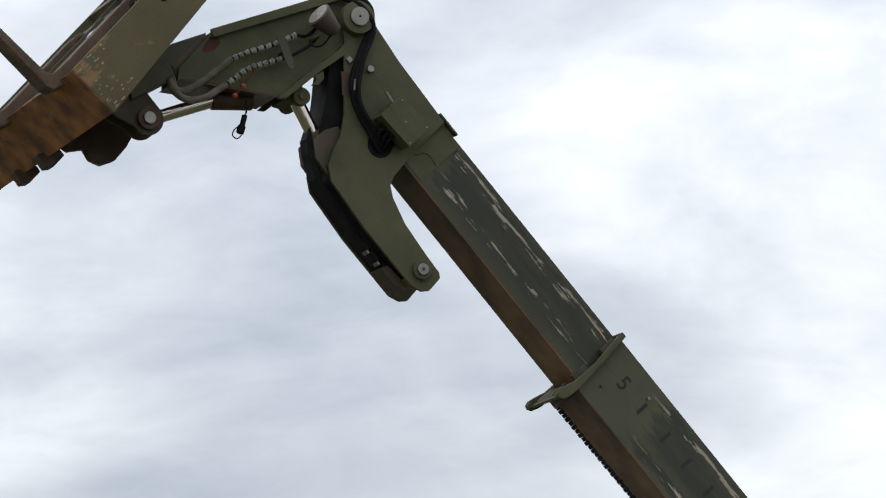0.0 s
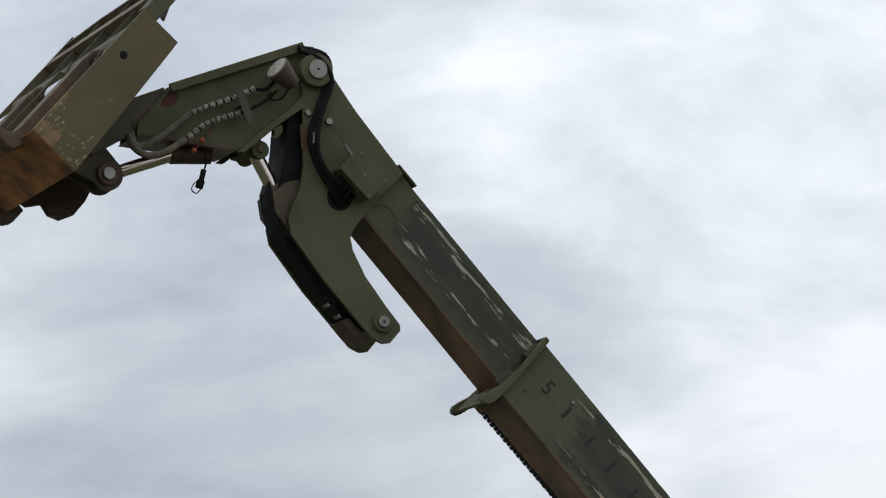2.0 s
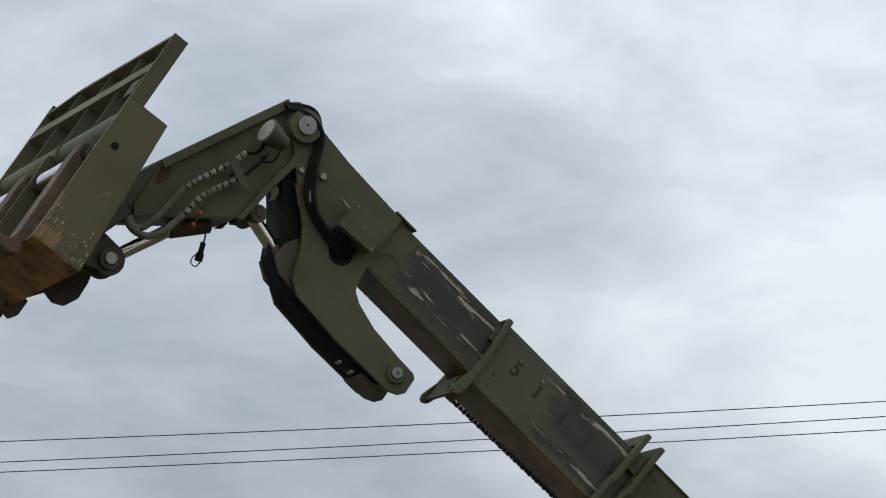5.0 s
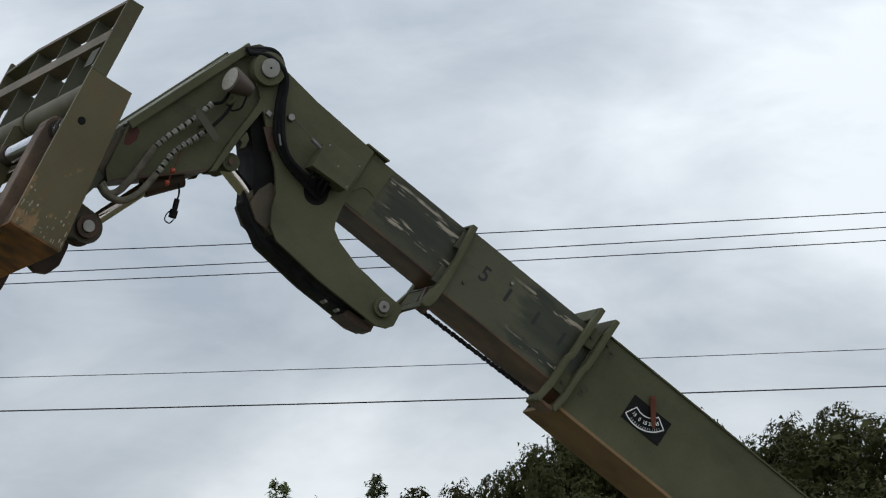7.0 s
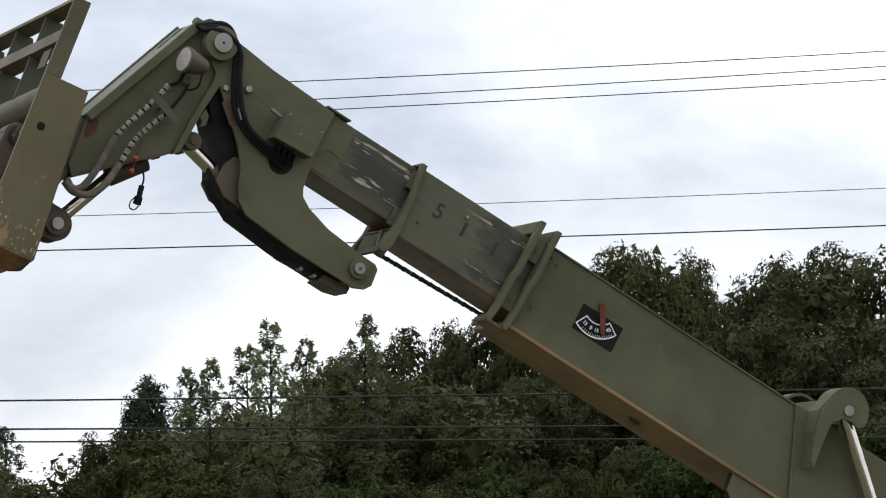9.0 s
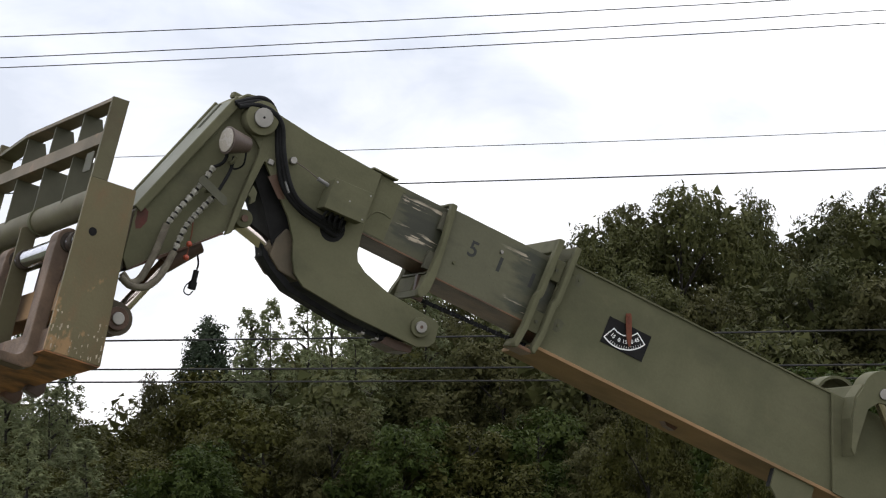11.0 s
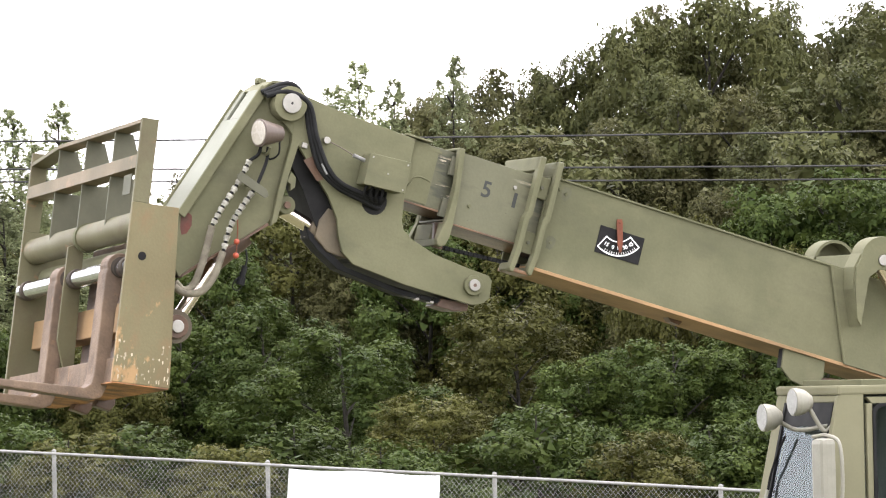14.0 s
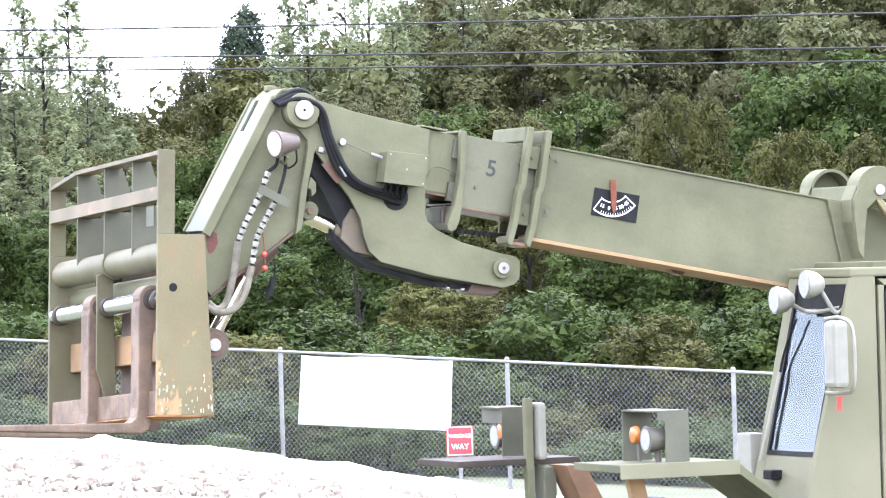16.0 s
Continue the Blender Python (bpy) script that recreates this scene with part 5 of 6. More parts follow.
def on_fence(az, el):
    """A point of the fence line: it comes a little nearer towards one end."""
    return bearing(az, el, FENCE_D + 2.2 - (az - 17.7) * 0.62)


def fence_top(az):
    return -0.755 - (az - 17.73) * 0.0735


def stone_bank():
    """A bank of pale crushed stone before the fence, with larger stones on its near slope."""
    bm = B()
    n, m = 120, 14
    rows = []
    for i in range(n + 1):
        az = 12.0 + 16.0 * i / n
        el = float(np.interp(az, [12, 16.9, 18.1, 19.5, 20.8, 22.1, 22.9, 24.5, 28], [-1.7, -1.8, -1.86, -2.04, -2.26, -2.47, -2.62, -2.9, -3.1]))
        crest = bearing(az, el, 57.0)
        row = []
        for j in range(m + 1):
            s = j / m
            d = 47 + 14 * s
            p = bearing(az, 0, d)
            base = ground_height(p.x, p.y) - 0.1
            k = math.sin(min(1.0, s / 0.714) * math.pi / 2) if s < 0.714 else math.cos((s - 0.714) / 0.286 * math.pi / 2)
            z = base + max(0.05, crest.z - base) * k
            z += 0.05 * noise.noise(Vector((p.x * 1.3, p.y * 1.3, 0))) + 0.03 * noise.noise(Vector((p.x * 6, p.y * 6, 3)))
            row.append(bm.verts.new((p.x, p.y, z)))
        rows.append(row)
    for a, b in zip(rows, rows[1:]):
        for j in range(m):
            bm.faces.new((a[j], b[j], b[j + 1], a[j + 1]))
    bank = part("stone_bank", bm, CHALK, smooth=True)
    tagged(bank, "bank of white crushed stone before the fence", "stone bank", kind="structure")
    bank.data.update()
    tops = [[v.copy() for v in r] for r in [[bank.data.vertices[i * (m + 1) + j].co for j in range(m + 1)] for i in range(n + 1)]]
    # a few stone shapes, shared
    shapes = []
    for k in range(7):
        bm = B()
        bmesh.ops.create_icosphere(bm, subdivisions=2, radius=1)
        sq = (random.uniform(0.8, 1.3), random.uniform(0.7, 1.1), random.uniform(0.45, 0.75))
        for v in bm.verts:
            f = 1 + 0.30 * noise.noise(v.co * 1.3 + Vector((k * 7.3, 0, 0))) + 0.1 * noise.noise(v.co * 4 + Vector((0, k * 3, 0)))
            v.co = Vector((v.co.x * sq[0], v.co.y * sq[1], v.co.z * sq[2])) * f
        me = bpy.data.meshes.new("stone")
        bm.to_mesh(me)
        bm.free()
        me.materials.append(ROCK)
        shapes.append(me)
    count = 0
    while count < 290:
        az = random.uniform(16.6, 21.9)
        i = int((az - 12) / 16 * n)
        j = random.uniform(4.2, 8.0)
        jj = int(j)
        p = tops[i][jj].lerp(tops[i][jj + 1], j - jj)
        lim = np.interp(az, [16.6, 18.9, 20.8, 22], [-2.02, -2.27, -2.58, -2.8])
        el = math.degrees(math.atan2(p.z - EYE.z, math.hypot(p.x, p.y)))
        if el > lim or el < lim - 0.75:
            continue
        r = random.choice((0.06, 0.08, 0.08, 0.10, 0.12, 0.15))
        ob = new("stone", random.choice(shapes))
        ob.parent = bank
        ob.location = p + Vector((0, 0, r * 0.2))
        ob.rotation_euler = [random.uniform(-0.4, 0.4), random.uniform(-0.4, 0.4), random.uniform(0, 6.3)]
        ob.scale = (r, r, r)
        count += 1
    # the small stones between them
    verts, faces = [], []
    bm = B()
    bmesh.ops.create_icosphere(bm, subdivisions=1, radius=1)
    ico = [(v.co.copy(), v.index) for v in bm.verts]
    tri = [[v.index for v in f.verts] for f in bm.faces]
    bm.free()
    for _ in range(2600):
        az = random.uniform(16.4, 22.6)
        i = int((az - 12) / 16 * n)
        j = random.uniform(3.0, 9.4)
        jj = int(j)
        p = tops[i][jj].lerp(tops[i][jj + 1], j - jj)
        lim = np.interp(az, [16.6, 18.9, 20.8, 22.6], [-1.93, -2.16, -2.44, -2.75])
        el = math.degrees(math.atan2(p.z - EYE.z, math.hypot(p.x, p.y)))
        if el > lim or el < lim - 1.0:
            continue
        r = random.uniform(0.03, 0.075)
        turn = Euler((random.uniform(0, 6), random.uniform(0, 6), random.uniform(0, 6))).to_matrix()
        base = len(verts)
        for co, _k in ico:
            q = turn @ Vector((co.x * 1.2, co.y * 0.9, co.z * 0.7)) * r * random.uniform(0.8, 1.15)
            verts.append(p + q)
        faces += [[base + k for k in f] for f in tri]
    me = bpy.data.meshes.new("small_stones")
    me.from_pydata(verts, [], faces)
    me.materials.append(ROCK)
    ob = new("small_stones", me)
    ob.parent = bank
    tagged(ob, "small loose stones of the bank", kind="stuff")


def fence():
    f = thing("chain_link_fence", "galvanised chain-link fence with round posts before the trees", "fence", kind="structure")
    H = 1.83
    azs = [17.73 + (k - 4) * 2.565 for k in range(-1, 13)]
    az0, az1 = azs[0], azs[-1]
    # wires in two slanting families; the net hangs from the top rail
    a, b = on_fence(14.0, fence_top(14.0)), on_fence(29.5, fence_top(29.5))
    run = Vector((b.x - a.x, b.y - a.y, 0))
    length = run.length
    run.normalize()
    side = Vector((-run.y, run.x, 0))

    def top_at(s):
        p = a + run * s
        az = math.degrees(math.atan2(p.x, p.y))
        d = math.hypot(p.x, p.y)
        return EYE.z + math.tan(radians(fence_top(az))) * d
    verts, faces = [], []
    step, h = 0.072, H - 0.05
    k = -int(h / step) - 2
    while k * step < length:
        for sgn in (1, -1):
            s0 = k * step if sgn > 0 else k * step + h * 0.95
            pts = []
            for q in range(3):
                t = q / 2
                s = s0 + sgn * h * 0.95 * t
                p = a + run * s + side * (0.004 * sgn)
                p.z = top_at(s) - 0.03 - h * t
                pts.append(p)
            base = len(verts)
            for p in pts:
                for ang in (0.5, 2.6, 4.7):
                    verts.append(p + (side * math.cos(ang) + run * math.sin(ang)) * 0.0027)
            for q in range(2):
                for c in range(3):
                    x0, x1 = base + q * 3 + c, base + q * 3 + (c + 1) % 3
                    faces.append((x0, x1, x1 + 3, x0 + 3))
        k += 1
    me = bpy.data.meshes.new("chain_link")
    me.from_pydata(verts, [], faces)
    me.materials.append(ZINC)
    net = new("chain_link", me)
    net.parent = f
    tagged(net, "diamond net of galvanised wire", kind="stuff")
    bm = B()
    rail = [a + run * (length * q / 30) for q in range(31)]
    for q, p in enumerate(rail):
        p.z = top_at(length * q / 30)
    tube(bm, rail, 0.021, 10, 1)
    part("top_rail", bm, ZINC, f, "round top rail", smooth=True)
    for az in [17.73 - 2.53, 17.73, 20.19, 22.81, 25.42, 28.1]:
        p = on_fence(az, fence_top(az))
        bm = B()
        cyl(bm, (p.x, p.y, ground_height(p.x, p.y) - 0.3), (p.x, p.y, p.z + 0.02), 0.030, 14)
        bmesh.ops.create_uvsphere(bm, u_segments=12, v_segments=8, radius=0.034, matrix=Matrix.Translation((p.x, p.y, p.z + 0.03)))
        part("fence_post", bm, ZINC, f, smooth=True)
    # blank white banner tied to the net
    c0, c1 = on_fence(20.46, -0.985), on_fence(22.20, -1.10)
    across = c1 - c0
    out = Vector((across.y, -across.x, 0)).normalized() * 0.05
    if out.dot(EYE - c0) < 0:
        out = -out
    bm = B()
    nx, nz = 24, 10
    for side_k in (0, 1):
        grid = [[bm.verts.new(c0 + across * (i / nx) + out * (1 + 0.15 * math.sin(i * 1.1) * (j / nz)) + out * 0.12 * side_k + Vector((-across.x, -across.y, 0)).normalized() * (0.085 * j / nz * (1 if i < nx else 0.6)) - Vector((0, 0, 0.93 * j / nz + 0.012 * math.sin(i / nx * math.pi * 3) * (1 - j / nz)))) for i in range(nx + 1)] for j in range(nz + 1)]
        for j in range(nz):
            for i in range(nx):
                bm.faces.new((grid[j][i], grid[j][i + 1], grid[j + 1][i + 1], grid[j + 1][i]))
    tagged(part("banner", bm, WHITE, smooth=True), "blank white banner tied to the chain-link fence", "banner")


def wrong_way_sign():
    p = bearing(22.24, -2.03, 63.0)
    s = thing("traffic_sign", "small red sign on a thin post by the fence", "sign", (p.x, p.y, ground_height(p.x, p.y)))
    h = p.z - ground_height(p.x, p.y)
    turn = Matrix.Rotation(radians(-24), 4, "Z")
    bm = box(B(), -0.17, 0.17, -0.004, 0.0, h - 0.19, h + 0.19)
    face = part("sign_face", bm, RED, s, bevel=0.001)
    bm = B()
    for x0, x1, z0, z1 in ((-0.158, 0.158, 0.172, 0.18), (-0.158, 0.158, -0.18, -0.172), (-0.158, -0.15, -0.172, 0.172), (0.15, 0.158, -0.172, 0.172)):
        box(bm, x0, x1, -0.0062, -0.0042, h + z0, h + z1)
    part("sign_border", bm, WHITE_PAINT, face, "white border line")
    lettering("WRONG", 0.070, WHITE_PAINT, face, "sign_word", (0, -0.0062, h + 0.06), 0, "white word WRONG")
    lettering("WAY", 0.095, WHITE_PAINT, face, "sign_word", (0, -0.0062, h - 0.075), 0, "white word WAY")
    part("sign_post", cyl(B(), (0, 0.03, -0.3), (0, 0.03, h + 0.1), 0.024, 12), ZINC, s)
    s.rotation_euler = (0, 0, radians(-24))


def cables():
    rows = ((6.481, 0.0249, 0.0075), (6.267, 0.0311, 0.0075), (6.138, 0.0276, 0.0075), (4.995, 0.0107, 0.0055), (4.592, 0.0064, 0.010), (2.812, -0.0090, 0.014), (2.455, -0.0165, 0.014), (2.305, -0.0175, 0.013))
    for el, slope, r in rows:
        pts = []
        d0 = 74.0
        for k in range(25):
            az = 22.11 + (k - 12) * 2.0
            p = bearing(az, el + slope * (az - 22.11), d0 / math.cos(radians(az - 22.11)))
            pts.append(p)
        c = part("overhead_cable", tube(B(), pts, r, 8, 1), CABLE, smooth=True)
        tagged(c, "dark overhead cable strung across the sky", "cable", group="overhead cables")


stone_bank()
fence()
wrong_way_sign()
cables()


# ---- trees ----
def unit(v):
    return v / np.linalg.norm(v, axis=-1, keepdims=True)


def leaf_cloud(centres, sizes, out, sprays, per, leaf, rng, flat=0.6, core=1.0):
    """Clumps made of sprays, sprays made of leaves: the sprays lie like shingles on each clump."""
    n = len(centres)
    v = unit(rng.normal(size=(n, sprays, 3)) + out[:, None, :] * 0.7 + np.array((0, 0, 0.35)))
    c = centres[:, None, :] + v * (sizes[:, None, None] * np.array((1, 1, flat))) * rng.uniform(0.55, 0.98, (n, sprays, 1))
    up = unit(v * 0.55 + np.array((0, 0, 0.75)) + rng.normal(size=v.shape) * 0.22)
    c, up, v = c.reshape(-1, 1, 3), up.reshape(-1, 1, 3), v.reshape(-1, 1, 3)
    m = len(c)
    r = rng.normal(size=(m, per, 3))
    r = r - up * np.sum(r * up, axis=2, keepdims=True)
    rad = np.repeat(np.repeat(sizes, sprays), per).reshape(m, per, 1)
    p = c + r * rad * 0.185 + up * rng.normal(size=(m, per, 1)) * leaf * 0.7 - np.array((0, 0, 1.0)) * np.sum(r * r, axis=2, keepdims=True) * rad * 0.05
    nrm = unit(up + rng.normal(size=r.shape) * 0.33)
    t = unit(np.cross(nrm, np.cross(r + v * 0.5, nrm)) + rng.normal(size=r.shape) * 0.2)
    b = np.cross(nrm, t)
    s = leaf * rng.uniform(0.6, 1.4, (m, per, 1))
    q = np.stack((p - t * s * 0.7 + b * s * 0.5, p + t * s * 1.1 - nrm * s * 0.2, p - t * s * 0.7 - b * s * 0.5), axis=2)
    # larger leaves fill the inside of each clump
    k = max(6, int(sprays * 2))
    pc = (centres[:, None, :] + rng.normal(size=(n, k, 3)) * (sizes[:, None, None] * 0.22 * np.array((1, 1, flat)))).reshape(-1, 3)
    t = unit(rng.normal(size=pc.shape))
    b = unit(np.cross(t, rng.normal(size=pc.shape)))
    s = (np.repeat(sizes, k) * 0.165 * core)[:, None] * rng.uniform(0.6, 1.2, (len(pc), 1))
    fill = np.stack((pc - t * s * 0.7 + b * s * 0.7, pc + t * s, pc - t * s * 0.7 - b * s * 0.7), axis=1)
    return np.concatenate((q.reshape(-1, 3), fill.reshape(-1, 3)))


def leaf_mesh(name, verts, material):
    faces = np.arange(len(verts)).reshape(-1, 3)
    me = bpy.data.meshes.new(name)
    me.from_pydata(verts.tolist(), [], faces.tolist())
    me.materials.append(material)
    return me


def lobed_crown(lobes, radii, axis_xy, leaf, per, clump, rng):
    """Rounded boughs: each covered with tufts, each tuft a dome of leaves like shingles over broad inner sprays."""
    out = []
    near = radii.max() * 2.2
    for i, (c, r) in enumerate(zip(lobes, radii)):
        # inner sprays close the bough
        h = int(110 * min(1.0, r))
        q = c + rng.normal(size=(h, 3)) * r * 0.36
        qt = unit(rng.normal(size=q.shape))
        qw = unit(np.cross(qt, rng.normal(size=q.shape)))
        qs = clump * rng.uniform(0.40, 0.75, (h, 1))
        out.append(np.stack((q - qt * qs * 0.6 + qw * qs * 0.6, q + qt * qs * 0.9, q - qt * qs * 0.6 - qw * qs * 0.6), axis=1).reshape(-1, 3))
        side = np.append(c[:2] - axis_xy, 0.0)
        side = side / (np.linalg.norm(side) + 0.3)
        n = int(16 * (r / clump / 2.6) ** 2) + 6
        v = unit(rng.normal(size=(n, 3)) + side * 0.55 + np.array((0, 0, 0.35)))
        tuft = c + v * (r * rng.uniform(0.78, 1.06, (n, 1))) * np.array((1, 1, 0.9))
        # no tufts inside the neighbouring boughs
        by = [j for j in np.nonzero(np.linalg.norm(lobes - c, axis=1) < near)[0] if j != i]
        if by:
            inside = np.linalg.norm(tuft[:, None, :] - lobes[by][None], axis=2) < radii[by] * 0.86
            free = ~inside.any(axis=1)
            v, tuft, n = v[free], tuft[free], int(free.sum())
        if not n:
            continue
        size = clump * rng.uniform(0.65, 1.35, n)
        d = unit(rng.normal(size=(n, per, 3)) + v[:, None, :] * 0.9 + np.array((0, 0, 0.55)))
        p = tuft[:, None, :] + d * (size[:, None, None] * rng.uniform(0.55, 1.05, (n, per, 1)) * np.array((1.15, 1.15, 0.8)))
        nrm = unit(d * 0.55 + v[:, None, :] * 0.35 + np.array((0, 0, 0.35)) + rng.normal(size=p.shape) * 0.36)
        t = unit(np.cross(nrm, np.cross(d + np.array((0, 0, -0.4)), nrm)) + rng.normal(size=p.shape) * 0.3)
        w = np.cross(nrm, t)
        s = leaf * rng.uniform(0.6, 1.35, (n, per, 1))
        # broad sprays at the heart of each tuft
        k = 15
        q = (tuft - v * size[:, None] * 0.40)[:, None, :] + rng.normal(size=(n, k, 3)) * size[:, None, None] * 0.46
        qn = unit(v[:, None, :] * 0.6 + np.array((0, 0, 0.45)) + rng.normal(size=q.shape) * 0.35)
        qt = unit(np.cross(qn, rng.normal(size=q.shape)))
        qw = np.cross(qn, qt)
        qs = size[:, None, None] * rng.uniform(0.20, 0.33, (n, k, 1))
        out.append(np.stack((q - qt * qs * 0.6 + qw * qs * 0.6, q + qt * qs * 0.9, q - qt * qs * 0.6 - qw * qs * 0.6), axis=2).reshape(-1, 3))
        out.append(np.stack((p - t * s * 0.7 + w * s * 0.55, p + t * s * 1.1 - nrm * s * 0.25, p - t * s * 0.7 - w * s * 0.55), axis=2).reshape(-1, 3))
    return np.concatenate(out)


def tree_mesh(kind, seed, height, width, shape, clumps, sprays, per, leaf):
    """A tapered trunk with limbs and a ragged crown; returns the two meshes. Poplars carry loose
    sprays, all others rounded boughs (clumps: how many boughs, sprays: tuft size in centimetres)."""
    rng = np.random.default_rng(seed)
    bm = B()
    lean = rng.normal(size=2) * 0.03 * height
    tube(bm, [(0, 0, -0.4), (lean[0] * .3, lean[1] * .3, height * .3), (lean[0] * .7, lean[1] * .7, height * .6), (lean[0], lean[1], height * .93)], lambda t: (0.008 if shape == "poplar" else 0.014) * height * (1 - 0.92 * t) + 0.01, 8, 5)
    f = (np.arange(clumps) + rng.uniform(0, 1, clumps)) / clumps
    ang = np.arange(clumps) * 2.399 + rng.uniform(-0.5, 0.5, clumps)
    depth = rng.uniform(0.15, 1.0, clumps) ** 0.45
    if shape == "poplar":
        lump = 1 + 0.22 * np.sin(2 * ang + rng.uniform(0, 6)) * np.sin(5 * f + rng.uniform(0, 6)) + 0.16 * np.sin(3 * ang + 7 * f)
        z, rad, cs = height * (0.12 + 0.87 * f), width / 2 * (1.03 - f) ** 0.75 * depth * lump, width * (0.06 + 0.14 * (1 - f) ** 0.7)
    elif shape == "spire":
        z, rad, cs = height * (0.08 + 0.90 * f), width / 2 * (0.95 - f * 0.9) ** 0.8 * depth, width * (0.10 + 0.12 * (1 - f))
    elif shape == "bush":
        z, rad, cs = height * (0.12 + 0.75 * f), width / 2 * np.sqrt(np.maximum(0.03, 1 - f ** 2)) * depth, np.full(clumps, width * 0.20)
    else:
        z, rad, cs = height * (0.16 + 0.80 * f), width / 2 * np.sin(np.pi * (0.20 + 0.74 * f)) ** 0.6 * depth, width * (0.15 - 0.035 * f)
    cs = cs * rng.uniform(0.7, 1.25, clumps)
    c = np.stack((lean[0] * z / height + rad * np.cos(ang), lean[1] * z / height + rad * np.sin(ang), z), axis=1)
    for k in range(0, clumps, 5 if shape == "poplar" else 2):
        z0 = max(height * 0.10, z[k] - rad[k] * 0.9)
        st = (lean[0] * z0 / height, lean[1] * z0 / height, z0)
        mid = (c[k][0] * .5 + st[0] * .5, c[k][1] * .5 + st[1] * .5, z0 + (z[k] - z0) * .65)
        tube(bm, [st, mid, tuple(c[k])], lambda q: 0.0045 * height * (1 - 0.85 * q) + 0.005, 5, 3)
    bmesh.ops.recalc_face_normals(bm, faces=bm.faces)
    tm = bpy.data.meshes.new("trunk")
    bm.to_mesh(tm)
    bm.free()
    tm.materials.append(BARK)
    if shape == "poplar":
        out = np.stack((np.cos(ang), np.sin(ang), 0.2 + 0.8 * f), axis=1)
        leaves = leaf_cloud(c, cs, out, sprays, per, leaf, rng, 1.1, 0.3)
    else:
        leaves = lobed_crown(c, cs, lean * 0.6, leaf, per, sprays * 0.01, rng)
        leaves[:, 2] *= height / leaves[:, 2].max()
    return tm, leaf_mesh("crown", leaves, LEAVES[kind]), lean


# name, leaves, height, width, boughs, tuft size, leaves to a tuft, leaf size, label, category
KINDS = {
    "oak": ("tree", "oak", 10.0, 6.6, 44, 31, 34, 0.064, "broad dark-green oak with a ragged crown", "tree"),
    "oak_b": ("tree", "oak_b", 10.5, 5.6, 44, 29, 34, 0.062, "tall olive-green oak with gaps in its crown", "tree"),
    "poplar": ("poplar", "pale", 9.0, 2.6, 95, 8, 12, 0.055, "slender pale-green poplar with loose leaves, lightened for haze", "tree"),
    "spire": ("conifer", "dark", 9.0, 4.2, 40, 24, 46, 0.050, "dark narrow conifer among paler trees", "tree"),
    "green": ("tree", "green", 7.0, 4.8, 36, 27, 34, 0.060, "fresh-green young tree behind the fence", "tree"),
    "bush": ("bush", "green", 3.6, 3.6, 15, 23, 38, 0.056, "leafy green bush behind the fence", "bush"),
    "brown": ("tree", "brown", 6.2, 4.2, 36, 24, 34, 0.053, "young tree turning yellow-brown", "tree"),
    "brush": ("bush", "brown", 3.2, 3.0, 14, 20, 38, 0.048, "yellowing bush behind the fence", "bush"),
}
MASTERS = {}
SHAPES = {"tree": "oak", "poplar": "poplar", "conifer": "spire", "bush": "bush"}


def plant(kind, az, top_el, d, width=1.0):
    """Stands a tree at a bearing and distance so that its crown ends at an elevation."""
    name, leaf_kind, h, w, clumps, sprays, per, leaf, label, cat = KINDS[kind]
    p = bearing(az, 0, d)
    z = ground_height(p.x, p.y)
    s = (EYE.z + math.tan(radians(top_el)) * d - z) / h
    key = (kind, int(az * 10) % 3)
    if key not in MASTERS:
        MASTERS[key] = tree_mesh(leaf_kind, 11 + 7 * len(MASTERS), h, w, SHAPES[name], clumps, sprays, per, leaf)
    t = thing(name, label, cat, (p.x, p.y, z), group="trees behind the fence")
    turn = random.uniform(0, 6.28)
    t.rotation_euler = (0, 0, turn)
    sw = width * (0.5 + 0.5 * s)
    top = Matrix.Rotation(turn, 2) @ Vector(MASTERS[key][2]) * sw
    t.location = (p.x - top.x, p.y - top.y, z)
    t.scale = (sw, sw, s)
    for nm, me in zip(("trunk", "crown"), MASTERS[key][:2]):
        o = new(nm, me)
        o.parent = t


BACK = [("oak_b", 22.12, 3.34, 104, 0.75), ("oak", 22.6, 3.42, 106, 0.7), ("oak_b", 23.12, 3.64, 103, 0.7), ("oak", 23.72, 3.78, 103, 0.55), ("oak", 24.52, 4.12, 102, 0.6), ("oak_b", 24.95, 4.3, 104, 0.65), ("oak", 25.4, 4.54, 103, 0.7), ("oak", 25.97, 4.46, 105, 0.65), ("oak_b", 26.62, 4.0, 108, 0.7), ("oak", 27.2, 4.15, 108, 0.8), ("oak", 27.65, 4.46, 112, 0.7),
        ("oak", 28.4, 4.42, 106, 1.0), ("oak", 29.6, 4.5, 106, 1.1), ("oak", 30.7, 4.4, 105, 1.1), ("oak_b", 21.4, 2.8, 104, 0.7), ("oak", 20.3, 2.5, 103, 0.8), ("oak", 25.05, 3.6, 98, 0.65), ("oak_b", 25.75, 3.35, 97, 0.7), ("oak", 26.9, 3.6, 98, 0.8), ("oak_b", 28.0, 3.6, 97, 0.9), ("oak_b", 24.3, 3.0, 96, 0.7), ("oak_b", 23.3, 2.95, 96, 0.75), ("oak", 22.5, 2.65, 97, 0.6), ("oak", 26.2, 2.95, 94, 0.65)]
